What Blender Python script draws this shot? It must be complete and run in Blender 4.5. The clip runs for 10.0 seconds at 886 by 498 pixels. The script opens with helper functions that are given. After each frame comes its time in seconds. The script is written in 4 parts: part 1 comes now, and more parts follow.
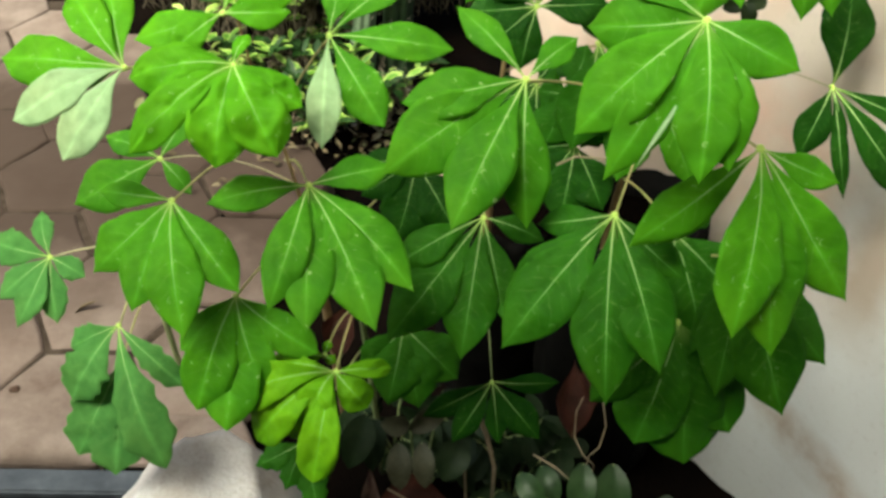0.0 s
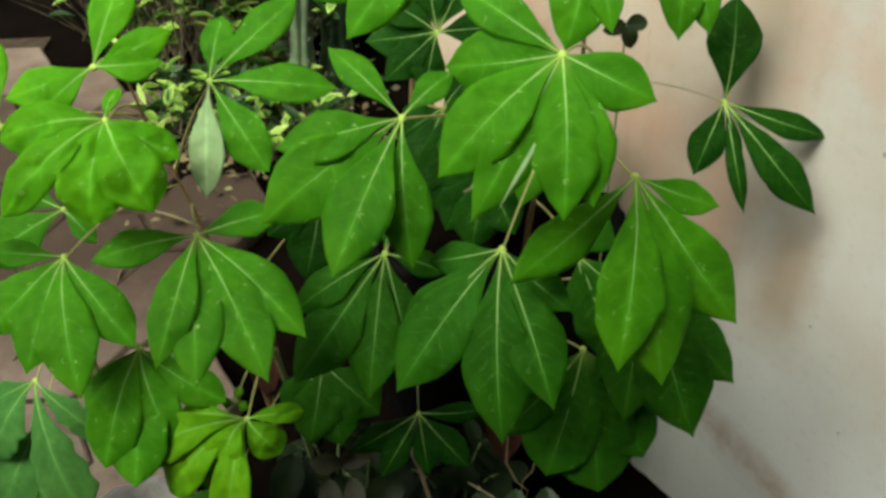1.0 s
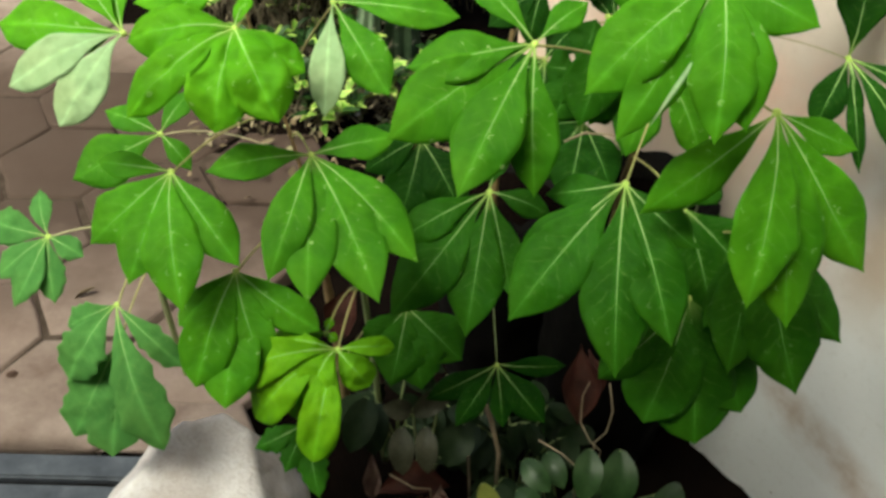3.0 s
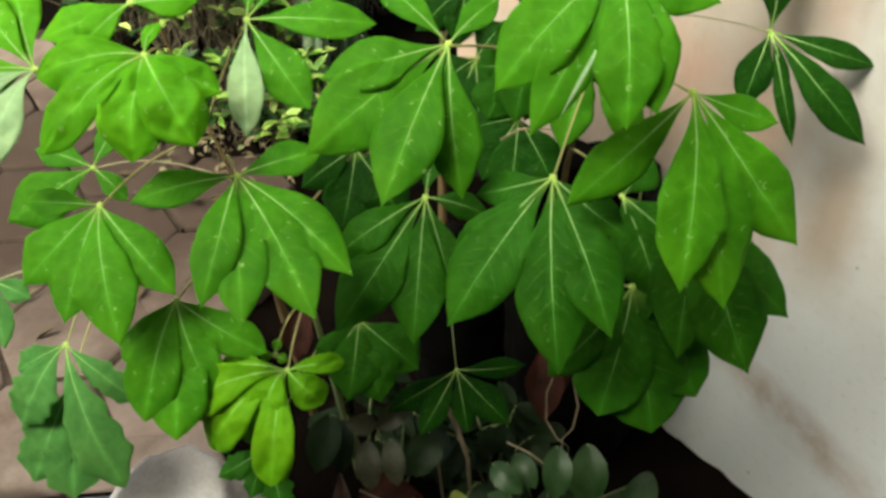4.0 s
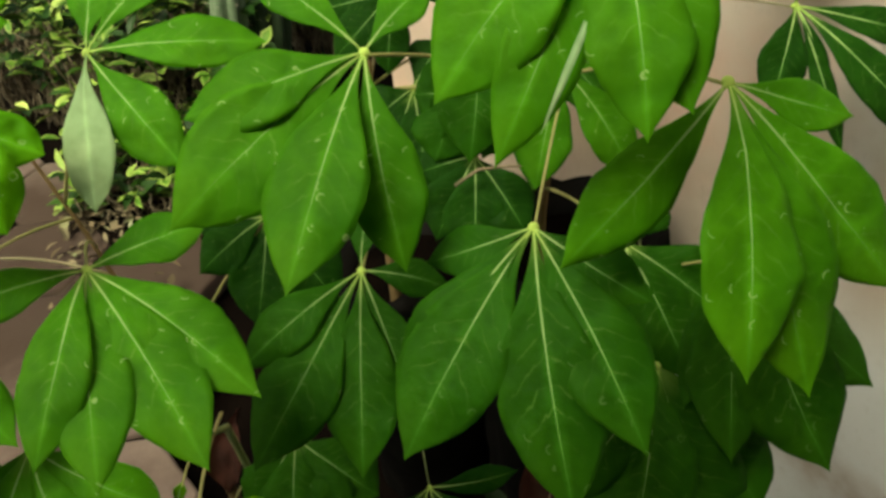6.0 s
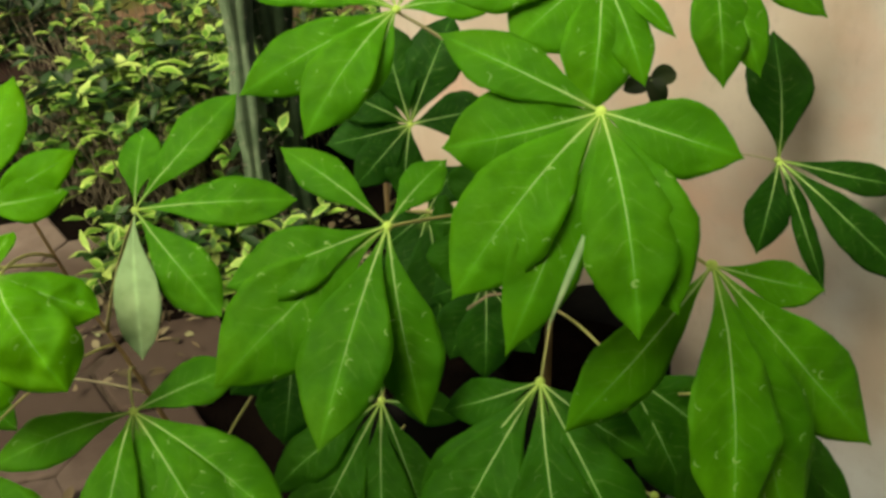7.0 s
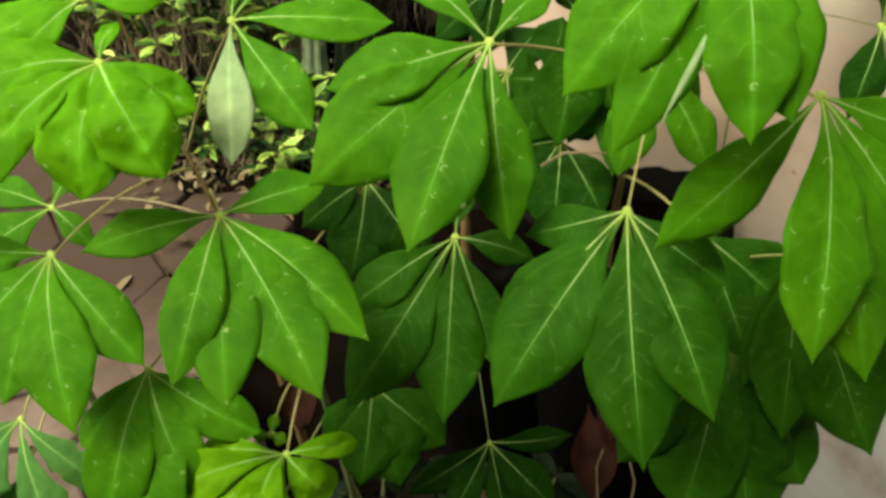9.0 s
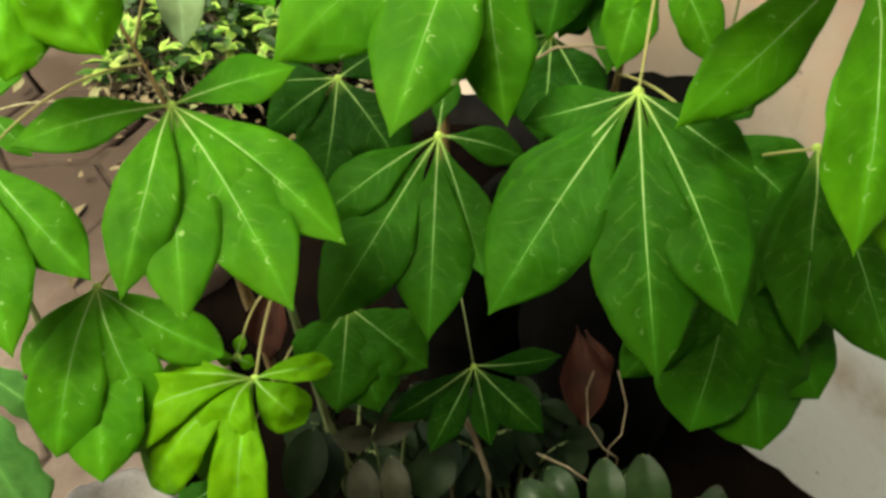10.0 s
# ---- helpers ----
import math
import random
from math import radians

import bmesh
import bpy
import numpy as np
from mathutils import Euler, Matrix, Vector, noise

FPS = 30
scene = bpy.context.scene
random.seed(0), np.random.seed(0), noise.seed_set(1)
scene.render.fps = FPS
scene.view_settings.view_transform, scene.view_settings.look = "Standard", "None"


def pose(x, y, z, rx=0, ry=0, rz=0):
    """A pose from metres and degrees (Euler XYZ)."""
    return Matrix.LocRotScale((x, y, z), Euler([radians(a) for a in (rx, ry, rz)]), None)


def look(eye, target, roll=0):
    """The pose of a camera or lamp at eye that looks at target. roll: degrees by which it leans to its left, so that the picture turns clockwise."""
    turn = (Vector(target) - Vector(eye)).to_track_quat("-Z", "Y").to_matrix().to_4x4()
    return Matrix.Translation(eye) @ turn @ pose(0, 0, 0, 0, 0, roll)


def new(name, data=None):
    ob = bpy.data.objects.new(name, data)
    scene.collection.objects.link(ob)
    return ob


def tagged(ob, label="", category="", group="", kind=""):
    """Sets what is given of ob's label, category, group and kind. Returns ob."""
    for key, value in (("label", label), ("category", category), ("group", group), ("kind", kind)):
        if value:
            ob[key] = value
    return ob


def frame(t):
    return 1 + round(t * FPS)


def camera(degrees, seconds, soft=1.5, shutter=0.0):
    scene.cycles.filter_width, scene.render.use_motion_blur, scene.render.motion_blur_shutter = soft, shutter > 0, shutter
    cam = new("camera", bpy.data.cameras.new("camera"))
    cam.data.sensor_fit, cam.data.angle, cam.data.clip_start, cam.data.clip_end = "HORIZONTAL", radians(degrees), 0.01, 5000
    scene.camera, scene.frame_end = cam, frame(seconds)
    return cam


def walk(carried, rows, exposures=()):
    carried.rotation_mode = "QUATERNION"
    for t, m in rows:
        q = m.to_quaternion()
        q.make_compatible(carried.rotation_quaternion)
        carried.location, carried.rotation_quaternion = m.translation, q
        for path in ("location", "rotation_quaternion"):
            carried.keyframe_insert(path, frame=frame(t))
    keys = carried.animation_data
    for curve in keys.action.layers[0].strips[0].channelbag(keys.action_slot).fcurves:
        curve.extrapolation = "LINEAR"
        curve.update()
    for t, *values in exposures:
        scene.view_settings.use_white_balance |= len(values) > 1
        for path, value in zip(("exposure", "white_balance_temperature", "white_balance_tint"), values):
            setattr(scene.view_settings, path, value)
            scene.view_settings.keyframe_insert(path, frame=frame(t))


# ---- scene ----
cam = camera(54.0, 10.0, soft=3.2)
PATH = [
    (0, (0.050, 0.045, 1.258), (0.044, 1.536, -0.075), 0.9),
    (0.5, (0.117, 0.079, 1.293), (0.124, 1.559, -0.052), -1.1),
    (1, (0.153, 0.082, 1.276), (0.170, 1.576, -0.054), -2.1),
    (1.5, (0.115, 0.082, 1.264), (0.167, 1.531, -0.113), -1.1),
    (2, (0.069, 0.056, 1.246), (0.028, 1.510, -0.127), -2.2),
    (2.2, (0.025, 0.053, 1.252), (0.010, 1.508, -0.121), -1.0),
    (3.3, (0.076, 0.037, 1.208), (0.058, 1.544, -0.106), 1.3),
    (3.4, (0.084, 0.048, 1.220), (0.060, 1.532, -0.121), 0.6),
    (3.5, (0.073, 0.058, 1.235), (0.080, 1.508, -0.143), -0.0),
    (4, (0.102, 0.049, 1.208), (0.118, 1.556, -0.106), -3.3),
    (4.5, (0.115, 0.115, 1.159), (0.171, 1.669, -0.099), -5.3),
    (5, (0.112, 0.236, 1.084), (0.224, 1.757, -0.211), -5.9),
    (5.2, (0.097, 0.245, 1.021), (0.247, 1.794, -0.235), -5.8),
    (6.3, (0.132, 0.261, 1.090), (0.231, 1.867, -0.097), -7.4),
    (6.5, (0.118, 0.251, 1.120), (0.246, 1.880, -0.033), -7.1),
    (7, (0.130, 0.255, 1.158), (0.235, 1.898, 0.022), -7.3),
    (7.5, (0.151, 0.253, 1.171), (0.244, 1.896, 0.035), -7.5),
    (7.8, (0.158, 0.252, 1.182), (0.218, 1.916, 0.073), -8.0),
    (8, (0.137, 0.250, 1.188), (0.177, 1.913, 0.078), -7.1),
    (8.1, (0.113, 0.240, 1.178), (0.176, 1.904, 0.070), -6.3),
    (8.3, (0.091, 0.234, 1.154), (0.134, 1.879, 0.017), -6.1),
    (8.5, (0.079, 0.219, 1.132), (0.098, 1.854, -0.019), -5.8),
    (9, (0.073, 0.206, 1.098), (0.095, 1.761, -0.158), -4.1),
    (9.4, (0.046, 0.216, 1.085), (0.158, 1.719, -0.230), -2.6),
    (9.5, (0.055, 0.220, 1.080), (0.156, 1.716, -0.243), -3.1),
    (10, (0.058, 0.245, 1.022), (0.144, 1.710, -0.336), -3.0),
]
walk(cam, [(t, look(eye, target, roll)) for t, eye, target, roll in PATH], [
    (0.0, 0.50, 6600, -7), (0.5, 0.22, 6650, -9), (1.2, -0.04, 6700, -10), (2.0, 0.34, 6600, -6), (4.0, 0.37, 6700, -6), (5.2, 0.04, 7300, -11),
    (6.5, -0.08, 7800, -8), (7.8, -0.40, 8000, -8), (8.3, -0.32, 8000, -8), (9.0, 0.34, 7700, -5), (9.5, 0.45, 7600, -6), (10.0, 0.66, 7500, -9)])


# ---- light ----
SUN_FROM = Vector((-0.40, -0.36, 0.84)).normalized()
world = bpy.data.worlds.new("world")
scene.world = world
world.use_nodes = True
sky = world.node_tree.nodes.new("ShaderNodeTexSky")
sky.sky_type, sky.sun_disc = "NISHITA", False
sky.sun_elevation = math.asin(SUN_FROM.z)
sky.sun_rotation = math.atan2(SUN_FROM.x, SUN_FROM.y)
sky.air_density, sky.dust_density, sky.ozone_density = 0.6, 9.0, 0.5
world.node_tree.links.new(sky.outputs[0], world.node_tree.nodes["Background"].inputs[0])
world.node_tree.nodes["Background"].inputs[1].default_value = 0.145
sun = new("sun", bpy.data.lights.new("sun", "SUN"))
sun.data.energy, sun.data.angle, sun.data.color = 4.3, radians(42), (1.0, 0.97, 0.88)
sun.matrix_world = look(SUN_FROM * 6, (0, 0, 0))


# ---- materials ----
class Nodes:
    """A small writer of node materials."""

    def __init__(self, name):
        self.mat = bpy.data.materials.new(name)
        self.mat.use_nodes = True
        self.tree = self.mat.node_tree
        self.bsdf = self.tree.nodes["Principled BSDF"]
        self.out = self.tree.nodes["Material Output"]

    def add(self, kind, inputs=(), **settings):
        node = self.tree.nodes.new(kind)
        for key, value in settings.items():
            if key == "operation":
                node.operation = value
            elif key == "blend":
                node.blend_type = value
            elif key == "feature":
                node.feature = value
            elif key == "data":
                node.data_type = value
        for key, value in dict(inputs).items():
            self.put(node.inputs[key], value)
        return node

    def put(self, socket, value):
        if isinstance(value, bpy.types.NodeSocket):
            self.tree.links.new(value, socket)
        else:
            socket.default_value = value

    def noise(self, scale, detail=4.0, rough=0.6, vector=None):
        inputs = {"Scale": scale, "Detail": detail, "Roughness": rough}
        if vector is not None:
            inputs["Vector"] = vector
        return self.add("ShaderNodeTexNoise", inputs).outputs["Fac"]

    def maths(self, operation, a, b=0.0):
        return self.add("ShaderNodeMath", {0: a, 1: b}, operation=operation).outputs[0]

    def ramp(self, fac, *stops):
        node = self.add("ShaderNodeValToRGB", {"Fac": fac})
        while len(node.color_ramp.elements) < len(stops):
            node.color_ramp.elements.new(0.5)
        for element, (place, colour) in zip(node.color_ramp.elements, stops):
            element.position = place
            element.color = (*colour, 1.0) if isinstance(colour, tuple) else (colour, colour, colour, 1.0)
        return node.outputs[0]

    def mix(self, fac, a, b, blend="MIX"):
        node = self.add("ShaderNodeMixRGB", {"Fac": fac}, blend=blend)
        for socket, value in ((node.inputs[1], a), (node.inputs[2], b)):
            self.put(socket, (*value, 1.0) if isinstance(value, tuple) else value)
        return node.outputs[0]

    def bump(self, height, strength, distance=0.002):
        node = self.add("ShaderNodeBump", {"Height": height, "Strength": strength, "Distance": distance})
        self.tree.links.new(node.outputs[0], self.bsdf.inputs["Normal"])

    def done(self, colour, rough=0.6, specular=0.4, metallic=0.0):
        self.put(self.bsdf.inputs["Base Color"], colour)
        self.put(self.bsdf.inputs["Roughness"], rough)
        self.bsdf.inputs["Specular IOR Level"].default_value = specular
        self.bsdf.inputs["Metallic"].default_value = metallic
        return self.mat


def leaf_material(name, dark, light, glow, rough=0.58, specular=0.09, veins=0.30, marks=0.7, through_light=0.25):
    """A leaf blade: two greens, short pale side veins along its own map, curled pale scars, and light passing through."""
    n = Nodes(name)
    where = n.add("ShaderNodeTexCoord")
    chance = n.add("ShaderNodeObjectInfo").outputs["Random"]
    uv = n.add("ShaderNodeSeparateXYZ", {0: where.outputs["UV"]})
    side = n.maths("ABSOLUTE", n.maths("SUBTRACT", uv.outputs[0], 0.5))
    bent = n.add("ShaderNodeVectorMath", {0: where.outputs["UV"], 1: (7.0, 7.0, 7.0)}, operation="MULTIPLY").outputs[0]
    wobble = n.noise(1.3, 2.0, 0.5, bent)
    run = n.maths("SUBTRACT", n.maths("MULTIPLY", uv.outputs[1], 11.0), n.maths("MULTIPLY", n.maths("POWER", side, 1.2), 4.4))
    run = n.maths("ADD", run, n.maths("ADD", n.maths("MULTIPLY", wobble, 0.7), n.maths("MULTIPLY", chance, 7.0)))
    wave = n.maths("ABSOLUTE", n.maths("SUBTRACT", n.maths("FRACT", run, 0.0), 0.5))
    line = n.ramp(wave, (0.0, 1.0), (0.035, 0.7), (0.085, 0.0))
    fade = n.ramp(side, (0.0, 1.0), (0.12, 0.9), (0.26, 0.5), (0.44, 0.10))
    broken = n.ramp(n.noise(75.0, 2.0, 0.5, where.outputs["Object"]), (0.40, 0.12), (0.58, 1.0))
    fade = n.maths("MULTIPLY", fade, n.ramp(uv.outputs[1], (0.08, 0.0), (0.2, 1.0), (0.62, 1.0), (0.86, 0.0)))
    vein = n.maths("MULTIPLY", n.maths("MULTIPLY", line, fade), n.maths("MULTIPLY", broken, veins))
    broad = n.noise(20.0, 3.0, 0.55, where.outputs["Object"])
    patch = n.ramp(broad, (0.34, 0.0), (0.66, 1.0))
    tone = n.mix(n.maths("ADD", n.maths("MULTIPLY", patch, 0.6), n.maths("MULTIPLY", chance, 0.4)), tuple(c * 0.78 for c in dark), tuple(c * 1.12 for c in light))
    # yellower growth towards the tip of a few blades
    ripe = n.maths("MULTIPLY", n.ramp(uv.outputs[1], (0.25, 0.0), (1.0, 1.0)), n.ramp(n.noise(9.0, 2.0, 0.5, where.outputs["Object"]), (0.45, 0.0), (0.65, 0.35)))
    tone = n.mix(ripe, tone, (min(1.0, light[0] * 2.0), light[1] * 1.12, light[2]))
    fine = n.noise(420.0, 3.0, 0.6, where.outputs["Object"])
    tone = n.mix(n.maths("MULTIPLY", fine, 0.22), tone, tuple(c * 0.6 for c in dark))
    # a paler band along the midrib and the side veins
    tone = n.mix(n.ramp(side, (0.0, 0.50), (0.03, 0.28), (0.10, 0.0)), tone, tuple(min(1.0, c * 1.7 + 0.01) for c in light))
    tone = n.mix(n.ramp(uv.outputs[1], (0.0, 0.6), (0.05, 0.4), (0.17, 0.0)), tone, (0.30, 0.50, 0.10))
    tone = n.mix(vein, tone, (0.34, 0.56, 0.12))
    # small hooked scars in a few places
    cells = n.add("ShaderNodeTexVoronoi", {"Vector": where.outputs["Object"], "Scale": 88.0})
    ring = n.maths("ABSOLUTE", n.maths("SUBTRACT", cells.outputs["Distance"], n.maths("ADD", 0.16, n.maths("MULTIPLY", wobble, 0.30))))
    ring = n.ramp(ring, (0.0, 1.0), (0.025, 0.7), (0.045, 0.0))
    lot = n.add("ShaderNodeSeparateXYZ", {0: cells.outputs["Color"]})
    way = n.add("ShaderNodeVectorMath", {0: cells.outputs["Color"], 1: (0.5, 0.5, 0.5)}, operation="SUBTRACT").outputs[0]
    way = n.add("ShaderNodeVectorMath", {0: way}, operation="NORMALIZE").outputs[0]
    off = n.add("ShaderNodeVectorMath", {0: where.outputs["Object"], 1: cells.outputs["Position"]}, operation="SUBTRACT").outputs[0]
    off = n.add("ShaderNodeVectorMath", {0: off}, operation="NORMALIZE").outputs[0]
    arc = n.add("ShaderNodeVectorMath", {0: off, 1: way}, operation="DOT_PRODUCT").outputs["Value"]
    scar = n.maths("MULTIPLY", ring, n.maths("GREATER_THAN", lot.outputs[0], 0.64))
    scar = n.maths("MULTIPLY", scar, n.ramp(arc, (0.45, 0.0), (0.60, 1.0)))
    dot = n.maths("MULTIPLY", n.ramp(cells.outputs["Distance"], (0.05, 1.0), (0.10, 0.0)), n.maths("GREATER_THAN", lot.outputs[1], 0.84))
    tone = n.mix(n.maths("MULTIPLY", n.maths("MAXIMUM", scar, n.maths("MULTIPLY", dot, 0.6)), marks), tone, (0.46, 0.66, 0.24))
    height = n.maths("ADD", n.maths("MULTIPLY", n.maths("MULTIPLY", line, fade), -0.12), n.maths("MULTIPLY", fine, 0.25))
    crinkle = n.noise(80.0, 3.0, 0.5, where.outputs["Object"])
    tone = n.mix(n.ramp(crinkle, (0.35, 0.30), (0.55, 0.0)), tone, tuple(c * 0.62 for c in dark))
    height = n.maths("ADD", height, n.maths("MULTIPLY", crinkle, 1.1))
    n.bump(n.maths("ADD", height, n.maths("MULTIPLY", broad, 3.0)), 0.75, 0.0018)
    mat = n.done(tone, n.ramp(fine, (0.3, rough - 0.06), (0.7, rough + 0.1)), specular)
    thin = n.add("ShaderNodeBsdfTranslucent", {"Color": (*glow, 1.0)})
    both = n.add("ShaderNodeMixShader", {0: through_light, 1: n.bsdf.outputs[0], 2: thin.outputs[0]})
    n.tree.links.new(both.outputs[0], n.out.inputs["Surface"])
    return mat


def plain_material(name, dark, light, scale, rough=0.6, specular=0.35, fine=300.0, strength=0.4, distance=0.002):
    n = Nodes(name)
    where = n.add("ShaderNodeTexCoord").outputs["Object"]
    broad, small = n.noise(scale, 5.0, 0.6, where), n.noise(fine, 3.0, 0.65, where)
    tone = n.mix(n.ramp(broad, (0.3, 0.0), (0.7, 1.0)), dark, light)
    tone = n.mix(n.maths("MULTIPLY", small, 0.35), tone, tuple(c * 0.55 for c in dark))
    n.bump(n.maths("ADD", broad, n.maths("MULTIPLY", small, 0.4)), strength, distance)
    return n.done(tone, rough, specular)


def rock_material():
    """Pale limestone: cream and pinkish clouds, blotches of grime, rough pitted skin."""
    n = Nodes("pale_rock")
    where = n.add("ShaderNodeTexCoord").outputs["Object"]
    broad, mid, small = n.noise(9.0, 4.0, 0.6, where), n.noise(38.0, 5.0, 0.65, where), n.noise(170.0, 3.0, 0.6, where)
    tone = n.mix(n.ramp(broad, (0.35, 0.0), (0.65, 1.0)), (0.50, 0.455, 0.445), (0.71, 0.68, 0.69))
    tone = n.mix(n.maths("MULTIPLY", n.ramp(mid, (0.50, 0.0), (0.68, 1.0)), 0.45), tone, (0.40, 0.33, 0.28))
    tone = n.mix(n.maths("MULTIPLY", n.ramp(small, (0.52, 0.0), (0.70, 1.0)), 0.4), tone, (0.34, 0.29, 0.26))
    n.bump(n.maths("ADD", mid, n.maths("MULTIPLY", small, 0.5)), 0.8, 0.006)
    return n.done(tone, 0.9, 0.15)


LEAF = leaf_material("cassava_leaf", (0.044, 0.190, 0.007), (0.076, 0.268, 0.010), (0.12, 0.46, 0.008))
# brighter copies of the leaf colour, with the light that reaches them painted in
LEAF_SUN = leaf_material("cassava_leaf_lit", (0.056, 0.230, 0.008), (0.086, 0.304, 0.011), (0.20, 0.60, 0.009))
LEAF_TOP = leaf_material("cassava_leaf_top_lit", (0.084, 0.312, 0.008), (0.124, 0.405, 0.011), (0.25, 0.64, 0.009))
# darker copies of the leaf, shade from the leaves above put into the colour
LEAF_SHADED = leaf_material("cassava_leaf_shaded", (0.019, 0.098, 0.004), (0.032, 0.138, 0.006), (0.06, 0.27, 0.006), marks=0.2, veins=0.24)
LEAF_DEEP_SHADE = leaf_material("cassava_leaf_deep_shade", (0.008, 0.048, 0.003), (0.015, 0.074, 0.004), (0.03, 0.15, 0.006), through_light=0.12, marks=0.15, veins=0.16)
LEAF_MATT = leaf_material("lobed_leaf", (0.066, 0.210, 0.046), (0.100, 0.280, 0.066), (0.15, 0.46, 0.06), rough=0.7, marks=0.15, veins=0.3)
LEAF_YOUNG = leaf_material("young_leaf", (0.100, 0.300, 0.006), (0.150, 0.390, 0.010), (0.32, 0.70, 0.01), veins=0.35, marks=0.05)
LEAF_UNDER = leaf_material("leaf_underside", (0.30, 0.48, 0.23), (0.40, 0.58, 0.31), (0.50, 0.70, 0.30), rough=0.7, specular=0.1, marks=0.0, veins=0.2)


def vein_material():
    n = Nodes("leaf_vein")
    uv = n.add("ShaderNodeSeparateXYZ", {0: n.add("ShaderNodeTexCoord").outputs["UV"]})
    return n.done(n.ramp(uv.outputs[1], (0.0, (0.50, 0.68, 0.16)), (0.14, (0.42, 0.62, 0.22)), (0.5, (0.32, 0.54, 0.18)), (0.76, (0.17, 0.38, 0.07)), (0.94, (0.06, 0.22, 0.012))), 0.65, 0.08)


VEIN = vein_material()
PETIOLE = plain_material("leaf_stalk", (0.34, 0.40, 0.11), (0.48, 0.38, 0.19), 14.0, 0.45)
PETIOLE_PALE = plain_material("leaf_stalk_pale", (0.40, 0.42, 0.20), (0.52, 0.42, 0.28), 20.0, 0.5)
STEM = plain_material("green_stem", (0.22, 0.30, 0.10), (0.30, 0.34, 0.16), 30.0, 0.55)
BARK = plain_material("young_bark", (0.16, 0.10, 0.045), (0.30, 0.21, 0.09), 30.0, 0.65)


def earth_material():
    """Dark bed soil blackened to hold the plants' shade, dry brown earth with moss beyond the shrubs."""
    n = Nodes("earth")
    where = n.add("ShaderNodeNewGeometry").outputs["Position"]
    broad, small = n.noise(6.0, 5.0, 0.6, where), n.noise(120.0, 3.0, 0.65, where)
    bed_shade = n.mix(n.ramp(broad, (0.3, 0.0), (0.7, 1.0)), (0.0016, 0.0011, 0.0009), (0.006, 0.0036, 0.0026))
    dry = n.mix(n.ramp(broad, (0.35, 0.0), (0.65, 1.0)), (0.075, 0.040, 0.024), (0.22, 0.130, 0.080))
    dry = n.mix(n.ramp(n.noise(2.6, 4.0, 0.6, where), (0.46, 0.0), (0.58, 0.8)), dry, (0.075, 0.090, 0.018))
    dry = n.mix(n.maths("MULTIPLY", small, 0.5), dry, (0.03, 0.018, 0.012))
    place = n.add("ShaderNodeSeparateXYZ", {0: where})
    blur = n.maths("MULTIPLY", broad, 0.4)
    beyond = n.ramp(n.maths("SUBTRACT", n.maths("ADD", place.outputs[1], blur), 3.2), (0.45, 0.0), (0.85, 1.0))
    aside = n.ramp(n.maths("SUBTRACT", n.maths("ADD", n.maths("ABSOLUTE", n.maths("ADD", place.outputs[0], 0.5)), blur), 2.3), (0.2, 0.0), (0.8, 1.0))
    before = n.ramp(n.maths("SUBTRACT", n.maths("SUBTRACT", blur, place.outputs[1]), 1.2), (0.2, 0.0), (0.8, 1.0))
    tone = n.mix(n.maths("MAXIMUM", beyond, n.maths("MAXIMUM", aside, before)), bed_shade, dry)
    n.bump(n.maths("ADD", broad, n.maths("MULTIPLY", small, 0.4)), 0.9, 0.01)
    return n.done(tone, 0.95, 0.03)


EARTH = earth_material()
# dark soil for the bags, its colour taken down for the shade around it
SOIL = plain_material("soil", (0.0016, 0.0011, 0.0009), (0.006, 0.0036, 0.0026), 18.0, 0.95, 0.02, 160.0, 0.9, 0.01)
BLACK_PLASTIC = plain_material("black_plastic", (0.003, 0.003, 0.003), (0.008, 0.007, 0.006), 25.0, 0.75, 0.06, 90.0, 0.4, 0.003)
ROCK = rock_material()
SLATE = plain_material("slate", (0.026, 0.030, 0.040), (0.11, 0.122, 0.145), 16.0, 0.32, 0.5, 90.0, 0.5, 0.003)
CACTUS = plain_material("cactus_skin", (0.095, 0.150, 0.082), (0.220, 0.285, 0.185), 22.0, 0.55, 0.35, 120.0, 0.5, 0.002)
CACTUS_DARK = plain_material("old_cactus_skin", (0.020, 0.045, 0.018), (0.075, 0.115, 0.060), 22.0, 0.55, 0.3, 120.0, 0.5, 0.002)
SPINE = plain_material("spine", (0.30, 0.27, 0.2), (0.45, 0.42, 0.34), 80.0, 0.6)
HUSK = plain_material("dry_husk", (0.16, 0.10, 0.08), (0.30, 0.20, 0.16), 40.0, 0.8, 0.2)
DEAD = plain_material("dead_leaf", (0.022, 0.007, 0.005), (0.080, 0.022, 0.013), 34.0, 0.7, 0.25, 200.0, 0.6, 0.003)
RED_BARK = plain_material("red_bark", (0.10, 0.045, 0.03), (0.20, 0.10, 0.07), 40.0, 0.7, 0.2)
STRAW = plain_material("dry_twig", (0.20, 0.15, 0.09), (0.38, 0.31, 0.22), 40.0, 0.8, 0.2)
PEBBLE = plain_material("white_pebble", (0.45, 0.45, 0.45), (0.72, 0.72, 0.74), 40.0, 0.6, 0.4)
BROWN_STONE = plain_material("brown_stone", (0.05, 0.028, 0.020), (0.11, 0.065, 0.045), 8.0, 0.85, 0.2, 120.0, 0.6, 0.004)
STEP_STONE = plain_material("dark_step_stone", (0.008, 0.004, 0.003), (0.036, 0.017, 0.012), 9.0, 0.85, 0.15, 120.0, 0.6, 0.004)
